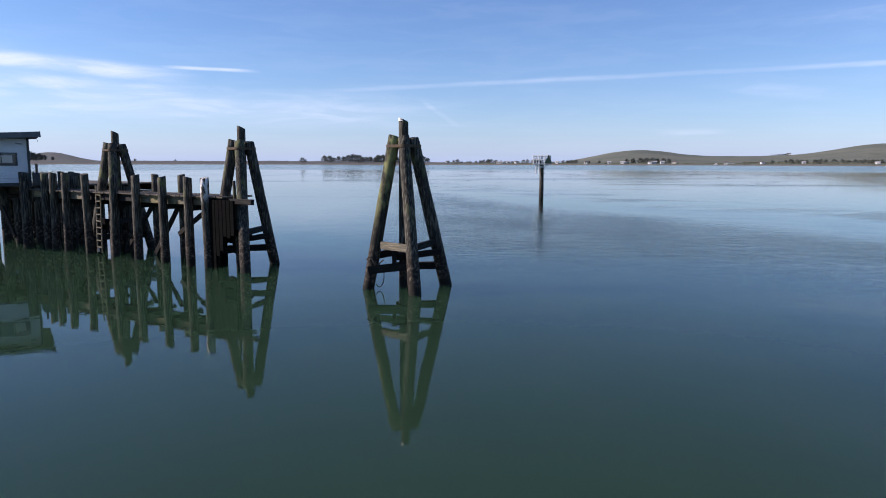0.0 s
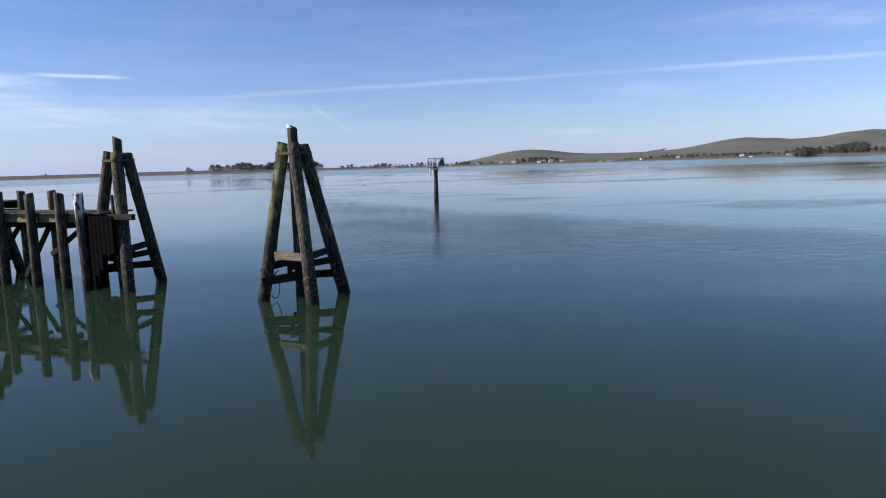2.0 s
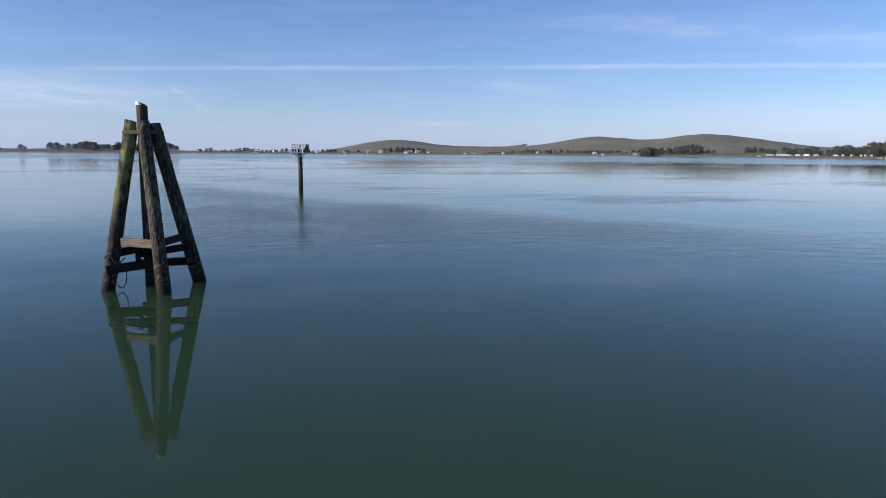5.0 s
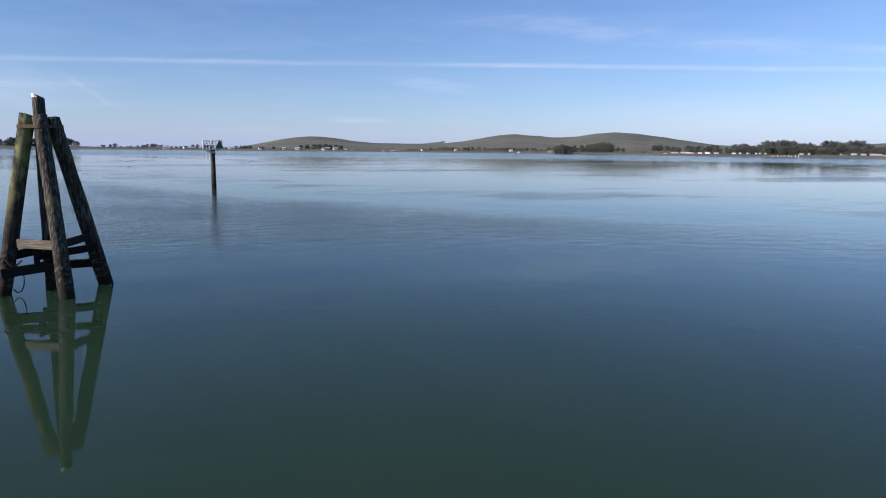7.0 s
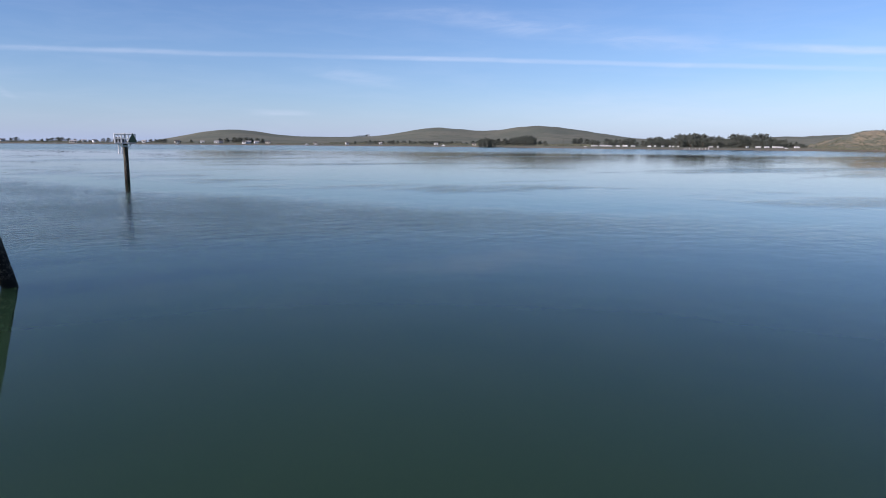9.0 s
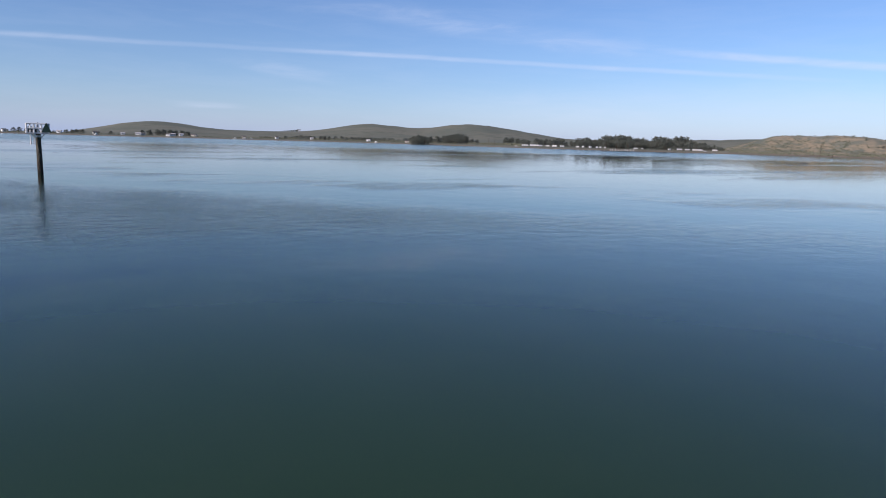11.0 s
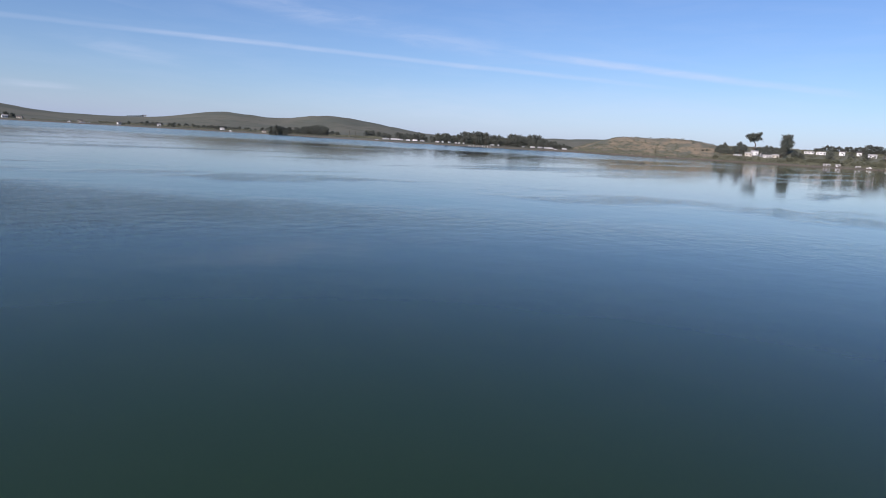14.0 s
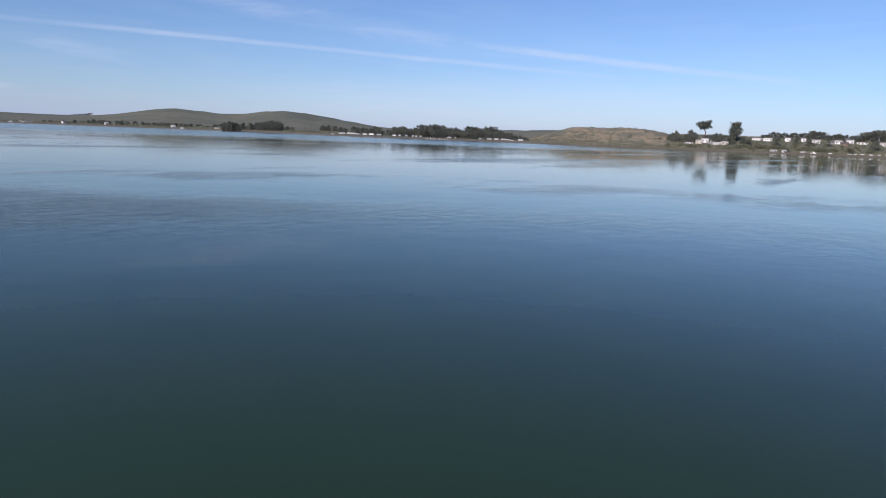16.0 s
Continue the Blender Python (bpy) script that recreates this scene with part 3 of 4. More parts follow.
# stringers run along both rows; sunlight is put into the colour of the paler front lengths
for off, cuts in ((0.27, (-2.3, -0.1, 2.2, 4.6, 8.1, 12.6)), (1.22, (0.2, 4.2, 8.4, 12.6))):
    for k, (s0, s1) in enumerate(zip(cuts, cuts[1:])):
        a, b = P0 + ALONG * s0 + ACROSS * off, P0 + ALONG * (s1 - 0.01) + ACROSS * off
        z = 2.50 + 0.012 * (k % 2)
        slim = off < 1 and k == 0
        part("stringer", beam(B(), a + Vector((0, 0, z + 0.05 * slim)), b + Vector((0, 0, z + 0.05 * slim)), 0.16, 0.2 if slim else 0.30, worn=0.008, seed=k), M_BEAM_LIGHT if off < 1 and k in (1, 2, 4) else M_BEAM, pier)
for p in [on_row(az) for az, _ in FRONT[::1]]:
    c = p + ACROSS * 0.78
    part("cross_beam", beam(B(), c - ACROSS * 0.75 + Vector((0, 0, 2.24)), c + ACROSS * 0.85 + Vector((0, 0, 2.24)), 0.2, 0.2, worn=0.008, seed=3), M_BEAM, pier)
# diagonal braces between the rows
for k, (i, j, z0, z1) in enumerate(((6, 5, 2.1, -0.15), (5, 4, 2.1, 0.0), (4, 3, 2.1, 0.2), (3, 2, 2.0, 0.4), (2, 3, 2.0, 0.5), (7, 6, 2.1, 1.0))):
    a, b = backs[i] - ACROSS * 0.22, backs[j] - ACROSS * (0.22 if k % 2 else 0.30)
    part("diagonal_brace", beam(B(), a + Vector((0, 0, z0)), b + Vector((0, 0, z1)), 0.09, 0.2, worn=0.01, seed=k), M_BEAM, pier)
# sheathing and fender timbers at the pier's end, their shade put into the colour
pa = P0 + ALONG * -0.2 + ACROSS * 0.1
pb = pa + ACROSS * 1.75
n = 7
for k in range(n):
    f = (k + 0.5) / n
    c = pa.lerp(pb, f)
    low = (0.0, -0.5, -0.5, 1.15, 1.25, 1.1, 1.3)[k]
    part("sheathing_board", box(B(), c + Vector((0, 0, (2.62 + low) / 2)), ((pb - pa).length / n - 0.012, 0.09, 2.62 - low), Matrix.Rotation(math.atan2(ACROSS.y, ACROSS.x), 3, "Z"), 0.012), M_SHADED_TIMBER, pier)
for k in range(7):
    c = P0 + ALONG * (-0.30 - 0.2 * k) + ACROSS * 0.02
    low = (-0.6, -0.6, 0.5, 0.7, 1.25, 1.2, 1.3)[k]
    part("fender_board", box(B(), c + Vector((0, 0, (2.60 + low) / 2)), (0.194, 0.09, 2.60 - low), Matrix.Rotation(math.atan2(ALONG.y, ALONG.x), 3, "Z"), 0.012), M_SHADED_TIMBER, pier)
for k, z in enumerate((1.02, 0.62)):
    a = pa + ACROSS * (0.9 + 0.15 * k) + ALONG * 0.2
    b = on_row(-16.4, 0.55)
    part("waler", beam(B(), a + Vector((0, 0, z)), b + Vector((0, 0, z)), 0.16, 0.26 if k < 2 else 0.2, worn=0.012, seed=k), M_SHADED_TIMBER, pier)
part("post", pole(B(), on_row(-17.1, 0.4) + Vector((0, 0, -1)), on_row(-17.25, 0.4) + Vector((0, 0, 3.3)), 0.075, 0.06, 8, 6, 0.08, 9), M_PILE, pier, "", True)
# deck planks
plank = B()
box(plank, (0, 0, 0), (0.19, 1.5, 0.06), None, 0.008)
plank_mesh = mesh_of("plank", plank, M_PLANK)
turn = math.degrees(math.atan2(ALONG.y, ALONG.x))
k, s = 0, -0.9
while s < 12.5:
    c = P0 + ALONG * s + ACROSS * (0.78 + rnd.uniform(-0.03, 0.03))
    ob = part("plank", plank_mesh, None, pier)
    ob.matrix_basis = pose(c.x, c.y, 2.69 + rnd.uniform(-0.006, 0.006), rnd.uniform(-0.5, 0.5), rnd.uniform(-0.8, 0.8), turn + rnd.uniform(-0.8, 0.8))
    s += 0.203

# ladder down to the water
lad = on_row(-27.25, 0.05)
ladder = thing("ladder", "narrow weathered wooden ladder down the pier to the water", "ladder", pose(lad.x, lad.y, 0, 0, 0, turn + 180))
for sx in (-0.17, 0.17):
    part("rail", beam(B(), (sx, -0.02, 0.1), (sx * 0.9, 0.06, 3.0 if sx < 0 else 2.75), 0.05, 0.05, 0.008, 0.004, 2), M_BEAM_LIGHT, ladder)
for k in range(9):
    part("rung", beam(B(), (-0.17, -0.03 + 0.01 * k, 0.35 + 0.28 * k), (0.17, -0.03 + 0.01 * k, 0.35 + 0.28 * k + rnd.uniform(-0.02, 0.02)), 0.05, 0.05, 0.006), M_BEAM_LIGHT, ladder)

# ---- wharf with its shed ----
W0 = Vector((-19.9, 33.0, 0))
wharf = thing("wharf", "dark timber wharf deck on braced piles under a shed", "wharf")
for k in range(26):
    c = W0 + ALONG * (0.1 + k * 0.305) + ACROSS * 3.2
    part("plank", box(B(), c + Vector((0, 0, 2.80)), (0.29, 7.4, 0.07), Matrix.Rotation(radians(turn), 3, "Z"), 0.01), M_PLANK, wharf)
wp = Vector((-19.66, 31.6, 0))
part("round_post", pole(B(), wp + Vector((0, 0, -2)), wp + Vector((0, 0, 3.49)), 0.23, 0.21, rings=20, rough=0.07, seed=88, slant=0.03), M_PILE, wharf, "", True)
for off in (-0.3, 2.0, 4.6, 6.6):
    a = W0 + ACROSS * off
    part("stringer", beam(B(), a + Vector((0, 0, 2.58)), a + ALONG * 8 + Vector((0, 0, 2.58)), 0.2, 0.36, worn=0.008, seed=4), M_BEAM, wharf)
    part("girder", beam(B(), a + Vector((0, 0, 2.2)) + ACROSS * 0.2, a + ALONG * 8 + Vector((0, 0, 2.2)) + ACROSS * 0.2, 0.24, 0.3, worn=0.008, seed=5), M_BEAM, wharf)
    front = off < 0
    for k in range(9 if front else 5):
        p = a + ALONG * (0.25 + k * (0.85 if front else 1.6) + 0.3 * math.sin(off * 3 + k)) + ACROSS * 0.3 * math.cos(k * 2.0)
        top = 3.45 if front and k in (0, 2) else 2.2
        part("round_post", pole(B(), p + Vector((0, 0, -2)), p + Vector((0, 0, top)), 0.2, 0.185, rings=8, rough=0.06, seed=90 + k), M_PILE, wharf, "", True)
        if k in (1, 3, 5) and off < 4:
            q = p + ALONG * 1.3
            lo, hi = (0.3, 2.1) if k % 4 == 1 else (2.1, 0.3)
            part("diagonal_brace", beam(B(), p + Vector((0, 0, lo)) - ACROSS * 0.2, q + Vector((0, 0, hi)) - ACROSS * 0.2, 0.09, 0.24, worn=0.01, seed=k), M_BEAM, wharf)

S0 = Vector((math.sin(radians(-31.45)), math.cos(radians(-31.45)), 0)) * 38.6 + Vector((0, 0, 2.84))
shed_turn = 33.0
shed = thing("shed", "small white boarded shed with a flat dark-edged roof on the wharf", "shed", pose(S0.x, S0.y, S0.z, 0, 0, shed_turn))
# local frame: x runs to the wharf's end (corner at 0), y to the back, z up
for k in range(17):
    z0 = 0.16 + k * 0.128
    L = 5.0
    if 7 <= k <= 10:
        for xa, xb in ((-5.0, -3.0), (-2.35, -1.75), (-0.55, 0.0)):
            part("board", box(B(), ((xa + xb) / 2, 0.0, z0), (xb - xa, 0.03, 0.122), Matrix.Rotation(0.025, 3, "X"), 0.004), M_SHED, shed)
        part("board", box(B(), (-3.0 + 0.325, 0.0, z0), (0.65, 0.03, 0.122), Matrix.Rotation(0.025, 3, "X"), 0.004), M_SHED, shed)
    else:
        part("board", box(B(), (-2.5, 0.0, z0), (L, 0.03, 0.122), Matrix.Rotation(0.025, 3, "X"), 0.004), M_SHED, shed)
part("end_wall", box(B(), (-0.03, 2.0, 1.12), (0.06, 3.9, 2.26)), M_SHED, shed)
part("back_wall", box(B(), (-2.5, 3.98, 1.12), (5.0, 0.06, 2.26)), M_SHED, shed)
part("far_wall", box(B(), (-4.97, 2.0, 1.12), (0.06, 3.9, 2.26)), M_SHED, shed)
part("corner_trim", box(B(), (-0.03, -0.03, 1.12), (0.11, 0.05, 2.32), None, 0.006), M_TRIM, shed, "dark corner board")
part("skirting", box(B(), (-2.5, -0.025, 0.06), (5.0, 0.05, 0.16), None, 0.006), M_TRIM, shed, "dark base board")
roof = B()
box(roof, (-2.3, 1.9, 2.33), (5.6, 5.0, 0.22), Matrix.Rotation(radians(-3.2), 3, "Y"), 0.02)
part("roof", roof, M_ROOF, shed, "dark low-pitched roof")
part("fascia", box(B(), (-2.3, -0.62, 2.31), (5.64, 0.04, 0.27), Matrix.Rotation(radians(-3.2), 3, "Y"), 0.006), M_FASCIA, shed, "dark grey roof edge")
win = part("window", box(B(), (-1.15, 0.01, 1.28), (1.2, 0.02, 0.52)), M_GLASS, shed, "wide dark window")
for c, s in (((-1.15, -0.03, 1.56), (1.3, 0.06, 0.06)), ((-1.15, -0.03, 1.0), (1.3, 0.06, 0.06)), ((-1.77, -0.03, 1.28), (0.06, 0.06, 0.5)), ((-0.53, -0.03, 1.28), (0.06, 0.06, 0.5)), ((-1.15, -0.03, 1.28), (0.035, 0.05, 0.5))):
    part("window_frame", box(B(), c, s, None, 0.006), M_TRIM, win)
part("notice", box(B(), (-0.95, -0.012, 1.28), (0.5, 0.01, 0.36)), M_CREAM, win, "pale blind behind the glass")
part("bracket_lamp", box(B(), (-0.4, -0.1, 2.02), (0.28, 0.16, 0.05), Matrix.Rotation(0.15, 3, "Y"), 0.01), M_GREY, shed, "small grey lamp under the eave")
part("wire", tube(B(), [(0.32, -0.62, 2.38), (0.38, -0.62, 2.1)], 0.012), M_BLACK, shed)
post = on_row(-31.05, 1.2)
tagged(new("post", mesh_of("post", box(B(), (post.x, post.y, 3.25), (0.09, 0.09, 1.3), None, 0.01), M_BROWN)), "thin brown wooden post on the wharf edge", "post")
tagged(new("bin", mesh_of("bin", box(B(), (S0.x + 0.55, S0.y - 0.1, 3.16), (0.5, 0.5, 0.62), None, 0.05), M_TRIM)), "dark bin beside the shed", "bin")

# ---- channel marker ----
mk = thing("channel_marker", "single-pile channel marker with white railed platform and dark dayboards", "marker", pose(10.98, 75.05, 0, 0, 0, -8))
part("round_post", pole(B(), (0, 0, -2), (0, 0, 3.80), 0.27, 0.22, rings=14, rough=0.05, seed=3), M_PILE, mk, "dark round pile", True)
part("collar", pole(B(), (0, 0, 3.45), (0, 0, 3.62), 0.27, 0.27, 14, 2), M_WHITE, mk, "white collar")
part("platform", box(B(), (0, 0, 3.85), (1.9, 1.3, 0.12), None, 0.015), M_STEEL, mk, "pale steel platform")
for x in (-0.92, -0.31, 0.31, 0.92):
    for y in (-0.6, 0.6):
        part("railing_post", tube(B(), [(x, y, 3.85), (x, y, 4.74)], 0.075), M_WHITE, mk)
for z in (4.3, 4.74):
    for y in (-0.6, 0.6):
        part("rail", tube(B(), [(-0.92, y, z), (0.92, y, z)], 0.075), M_WHITE, mk)
    for x in (-0.92, 0.92):
        part("rail", tube(B(), [(x, -0.6, z), (x, 0.6, z)], 0.065), M_WHITE, mk)
tri = B()
v = [tri.verts.new(p) for p in ((0.25, -0.70, 3.93), (1.12, -0.70, 3.93), (0.72, -0.70, 4.86), (0.25, -0.67, 3.93), (1.12, -0.67, 3.93), (0.72, -0.67, 4.86))]
for f in ((0, 1, 2), (5, 4, 3), (0, 3, 4, 1), (1, 4, 5, 2), (2, 5, 3, 0)):
    tri.faces.new([v[i] for i in f])
part("dayboard", tri, M_GREEN_BOARD, mk, "dark triangular board")
part("battery_box", box(B(), (-0.62, 0.0, 4.18), (0.42, 0.4, 0.54), None, 0.03), M_BLACK, mk, "dark box")
part("battery_box", box(B(), (-0.05, 0.15, 4.15), (0.34, 0.36, 0.48), None, 0.03), M_BLACK, mk, "dark box")
part("lantern", pole(B(), (0.0, -0.2, 3.9), (0.0, -0.2, 4.84), 0.1, 0.09, 10, 3), M_STEEL, mk)
for x in (-0.62, -0.32):
    part("ladder_rail", tube(B(), [(x, -0.34, 2.75), (x, -0.34, 4.74)], 0.055), M_WHITE, mk)
for k in range(5):
    part("ladder_rung", tube(B(), [(-0.62, -0.34, 2.85 + 0.3 * k), (-0.32, -0.34, 2.85 + 0.3 * k)], 0.02), M_WHITE, mk)
for x in (-0.6, 0.6):
    part("knee_brace", tube(B(), [(x, 0, 3.82), (x * 0.35, 0, 3.3)], 0.04), M_STEEL, mk)

# ---- trees ----
def clump(bm, c, r, leaves, rnd, flat=1.0):
    """A tuft of small leaf blades round a point."""
    for _ in range(leaves):
        d = Vector((rnd.gauss(0, 1), rnd.gauss(0, 1), rnd.gauss(0, 1) * flat))
        d = d.normalized() * r * rnd.uniform(0.35, 1.0)
        p = c + d
        u = Vector((rnd.gauss(0, 1), rnd.gauss(0, 1), rnd.gauss(0, 0.6))).normalized()
        w = u.cross(Vector((rnd.gauss(0, 1), rnd.gauss(0, 1), rnd.gauss(0, 1)))).normalized()
        a, b = r * rnd.uniform(0.22, 0.45), r * rnd.uniform(0.14, 0.3)
        vs = [bm.verts.new(p + q) for q in (-u * a, w * b, u * a * 1.2, -w * b)]
        bm.faces.new(vs)


def tree_proto(shape, seed, leaf_mat, label, dense=1.0):
    """A tree ten metres tall, to be scaled: tapered trunk, limbs and a ragged crown."""
    rnd = random.Random(seed)
    t = thing("tree", label, "tree")
    trunk, crown = B(), B()
    H = 10.0
    bare = {"cypress": 0.06, "round": 0.05, "umbrella": 0.60, "column": 0.22, "windswept": 0.03}[shape]
    bend = [Vector((0, 0, 0))]
    for i in range(1, 7):
        bend.append(Vector((0.12 * i * rnd.uniform(-1, 1), 0.12 * i * rnd.uniform(-1, 1), H * 0.86 * i / 6)))
    for i in range(6):
        r0, r1 = 0.34 * (1 - i / 7.5), 0.34 * (1 - (i + 1) / 7.5)
        pole(trunk, bend[i] - Vector((0, 0, 0.3 if i == 0 else 0)), bend[i + 1], r0, r1, 7, 1)

    def at(f):
        f = min(0.999, max(0, f)) * 6 / 0.86
        i = min(5, int(f))
        return bend[i].lerp(bend[i + 1], min(1, f - i))

    tips = []
    limbs = int({"cypress": 26, "round": 22, "umbrella": 13, "column": 22, "windswept": 32}[shape] * dense)
    for k in range(limbs):
        f = bare + (0.93 - bare) * ((k + rnd.random()) / limbs)
        g = (f - bare) / (1 - bare)
        ang = k * 2.4 + rnd.uniform(-0.5, 0.5)
        reach = {"cypress": 3.3 * (1 - g) ** 0.75 + 0.5, "round": 3.6 * math.sin(math.pi * (0.34 + 0.60 * g)), "umbrella": 3.0 * math.sin(math.pi * (0.25 + 0.6 * g)) * rnd.uniform(0.6, 1.1),
                 "column": 2.2 * math.sin(math.pi * (0.2 + 0.7 * g)) + 0.3, "windswept": 3.4 * math.sin(math.pi * (0.32 + 0.58 * g))}[shape] * rnd.uniform(0.7, 1.12)
        base = at(f * 0.86)
        tip = base + Vector((math.cos(ang) * reach, math.sin(ang) * reach, reach * rnd.uniform(0.05, 0.45) + (0.9 if shape == "umbrella" else 0)))
        if shape == "windswept":
            tip.x += 0.12 * tip.z
        tube(trunk, [base, base.lerp(tip, 0.5) + Vector((0, 0, -0.1)), tip], 0.06, 4)
        for q in (0.5, 0.75, 1.0):
            tips.append((base.lerp(tip, q), g))
    tips.append((at(0.9), 1))
    for c, g in tips:
        for _ in range(2):
            off = Vector((rnd.gauss(0, 0.35), rnd.gauss(0, 0.35), rnd.gauss(0, 0.28)))
            clump(crown, c + off, rnd.uniform(0.55, 1.0), 13, rnd, 0.75)
    part("trunk", trunk, M_BARK, t)
    part("crown", crown, leaf_mat, t)
    return t


FAR_TREE = "dark green cypress tree on the far shore"
PROTO = {
    "cypress": [tree_proto("cypress", s, M_LEAF, FAR_TREE) for s in (1, 2, 3)],
    "round": [tree_proto("round", s, M_LEAF, "rounded dark green tree near the waterline") for s in (4, 5)],
    "windswept": [tree_proto("windswept", s, M_LEAF, "broad windswept dark tree on the low shore") for s in (6, 7)],
    "bush": [tree_proto("round", s, M_BUSH, "low olive-green bushy tree on the bank above the beach") for s in (14, 15)],
    "column": [tree_proto("column", 8, M_LEAF_PINE, "tall dense dark pine above the shore houses", 1.6)],
    "umbrella": [tree_proto("umbrella", 9, M_LEAF_PINE, "tall pine with bare trunk and spreading flat crown", 1.4)],
}
used = set()
trnd = random.Random(77)


def plant(kind, az, top_el, base_el=None, r=None, wide=1.0, group="trees along the far shore"):
    """A tree whose foot stands on the ground and whose top reaches the height top_el."""
    p = site(az, base_el, r)
    dist = math.hypot(p.x, p.y)
    tall = EYE_Z + dist * math.tan(radians(top_el)) - p.z
    if tall < 1.2:
        return
    s = tall / 9.0
    proto = trnd.choice(PROTO[kind])
    m = Matrix.Translation(p) @ Matrix.Rotation(trnd.uniform(0, 6.28), 4, "Z") @ Matrix.Diagonal((s * wide, s * wide, s, 1))
    if proto.name in used:
        ob = copy_thing(proto, m @ Matrix.Diagonal((*[1 / v for v in proto.scale], 1)))
    else:
        used.add(proto.name)
        proto.matrix_basis = m
        ob = proto
    tagged(ob, group=group)


# misty grove behind the shed and small trees on the spit
for az, el in ((-32.6, 0.75), (-32.0, 0.8), (-31.5, 0.78), (-31.2, 0.68), (-30.8, 0.62), (-30.5, 0.5), (-30.0, 0.36), (-33.4, 0.8)):
    plant("windswept", az, el, r=1330, wide=1.2, group="trees on the sand spit")
for az, el in ((-24.5, 0.24), (-21.6, 0.2), (-11.75, 0.38), (-11.5, 0.24), (-13.0, 0.14)):
    plant("round", az, el, r=1260, wide=1.5, group="trees on the sand spit")
a = -9.95
while a < -0.9:
    if -6.98 < a < -6.8:
        a += 0.3
    top = 0.55 + 0.1 * math.sin(a * 2.3) + trnd.uniform(-0.1, 0.06)
    if a > -1.6:
        top = 0.66 - 0.9 * (a + 1.6)
    plant("windswept", a, top, r=1270 + trnd.uniform(-40, 40), wide=trnd.uniform(1.25, 1.7), group="grove on the sand spit")
    a += trnd.uniform(0.28, 0.46)
# low trees and hedges on towards the hills
a = 0.9
while a < 11.5:
    plant("round", a, 0.13 + 0.11 * (math.sin(a * 1.9) > 0.1) + trnd.uniform(-0.04, 0.05), r=1280 + trnd.uniform(-30, 50), wide=trnd.uniform(1.4, 2.2), group="trees by the far houses")
    a += trnd.uniform(0.22, 0.5)
for a in (15.2, 15.7, 16.3, 16.7, 17.2, 17.6, 18.1, 18.5, 13.0, 12.2):
    plant("windswept", a, 0.42 - 0.06 * abs(a - 16.6) + trnd.uniform(-0.04, 0.04), r=1330 + trnd.uniform(-30, 60), wide=1.4, group="trees by the far houses")
# trees at the foot of the hills
a = 26.0
while a < 37:
    plant("round", a, 0.22 + 0.16 * noise.noise(Vector((a * 0.7, 2, 2))) + trnd.uniform(0, 0.1), r=1290 + trnd.uniform(-20, 120), wide=trnd.uniform(1.3, 2.0), group="trees at the foot of the hills")
    a += trnd.uniform(0.25, 0.6)
for a, el in ((36.6, .5), (37.0, .58), (37.5, .5), (38.0, .5), (38.6, .55), (39.1, .62), (39.5, .66), (39.9, .72), (40.3, .82), (40.7, .76), (41.0, .6), (41.5, .38), (41.9, .36), (44.4, .62), (44.8, .6), (45.3, .54), (45.8, .5), (46.2, .42)):
    plant("windswept", a, el, r=1120 + trnd.uniform(-20, 50), wide=1.3, group="grove at the foot of the hills")
for a in (25.9, 26.05, 26.2, 26.35, 26.5, 26.65, 26.8, 26.93):
    plant("round", a, 0.64 + 0.08 * (a - 25.9), r=2262, wide=1.6, group="hedge on the ridge")
# trailer-park trees
a = 46.9
while a < 62.3:
    prof = 0.6 if a < 47.3 else 0.0 if a < 47.5 else 0.62 if a < 49.3 else 0.4 if a < 50.1 else 0.72 if a < 52.2 else 0.95 if a < 54.6 else 0.7 if a < 54.95 else 0.9 if a < 55.7 else 0.7 if a < 56.4 else 0.96 if a < 59.0 else 0.82 - 0.24 * (a - 59.0)
    if prof:
        plant(trnd.choice(("windswept", "cypress", "round")) if a > 50 else "round", a, prof + trnd.uniform(-0.12, 0.06), r=shore(a) + trnd.uniform(60, 110), wide=trnd.uniform(1.0, 1.35), group="trees round the trailer park")
        if a > 50 and trnd.random() < 0.55:
            plant("round", a + 0.15, prof * 0.62, r=shore(a) + trnd.uniform(52, 64), wide=1.3, group="trees round the trailer park")
    a += trnd.uniform(0.24, 0.42)
# dark trees by the shore houses and the town
for a, el, w in ((69.2, .31, 1.8), (69.7, .28, 1.8), (70.3, .5, 1.2), (70.65, .58, 1.2), (71.75, .6, 1.2), (72.05, .64, 1.1), (72.8, .9, 1.0), (73.05, 1.05, .9), (73.3, 1.2, .85), (73.6, .85, 1.1), (74.05, 1.0, .95), (74.4, 1.32, .8), (74.72, 1.14, .9), (76.0, 1.0, 1.0), (76.25, 1.14, .9), (76.6, 1.12, .95), (76.95, 1.04, 1.0), (77.3, 1.0, 1.0), (78.2, .85, 1.1), (78.6, .72, 1.3)):
    plant("windswept" if w > 0.97 else "cypress", a, el, r=shore(a) + trnd.uniform(88, 100), wide=w * 1.15, group="trees by the shore houses")
plant("umbrella", 75.42, 1.96, r=shore(75.45) + 104, wide=1.15)
plant("column", 77.62, 2.02, r=shore(77.6) + 108, wide=1.0)


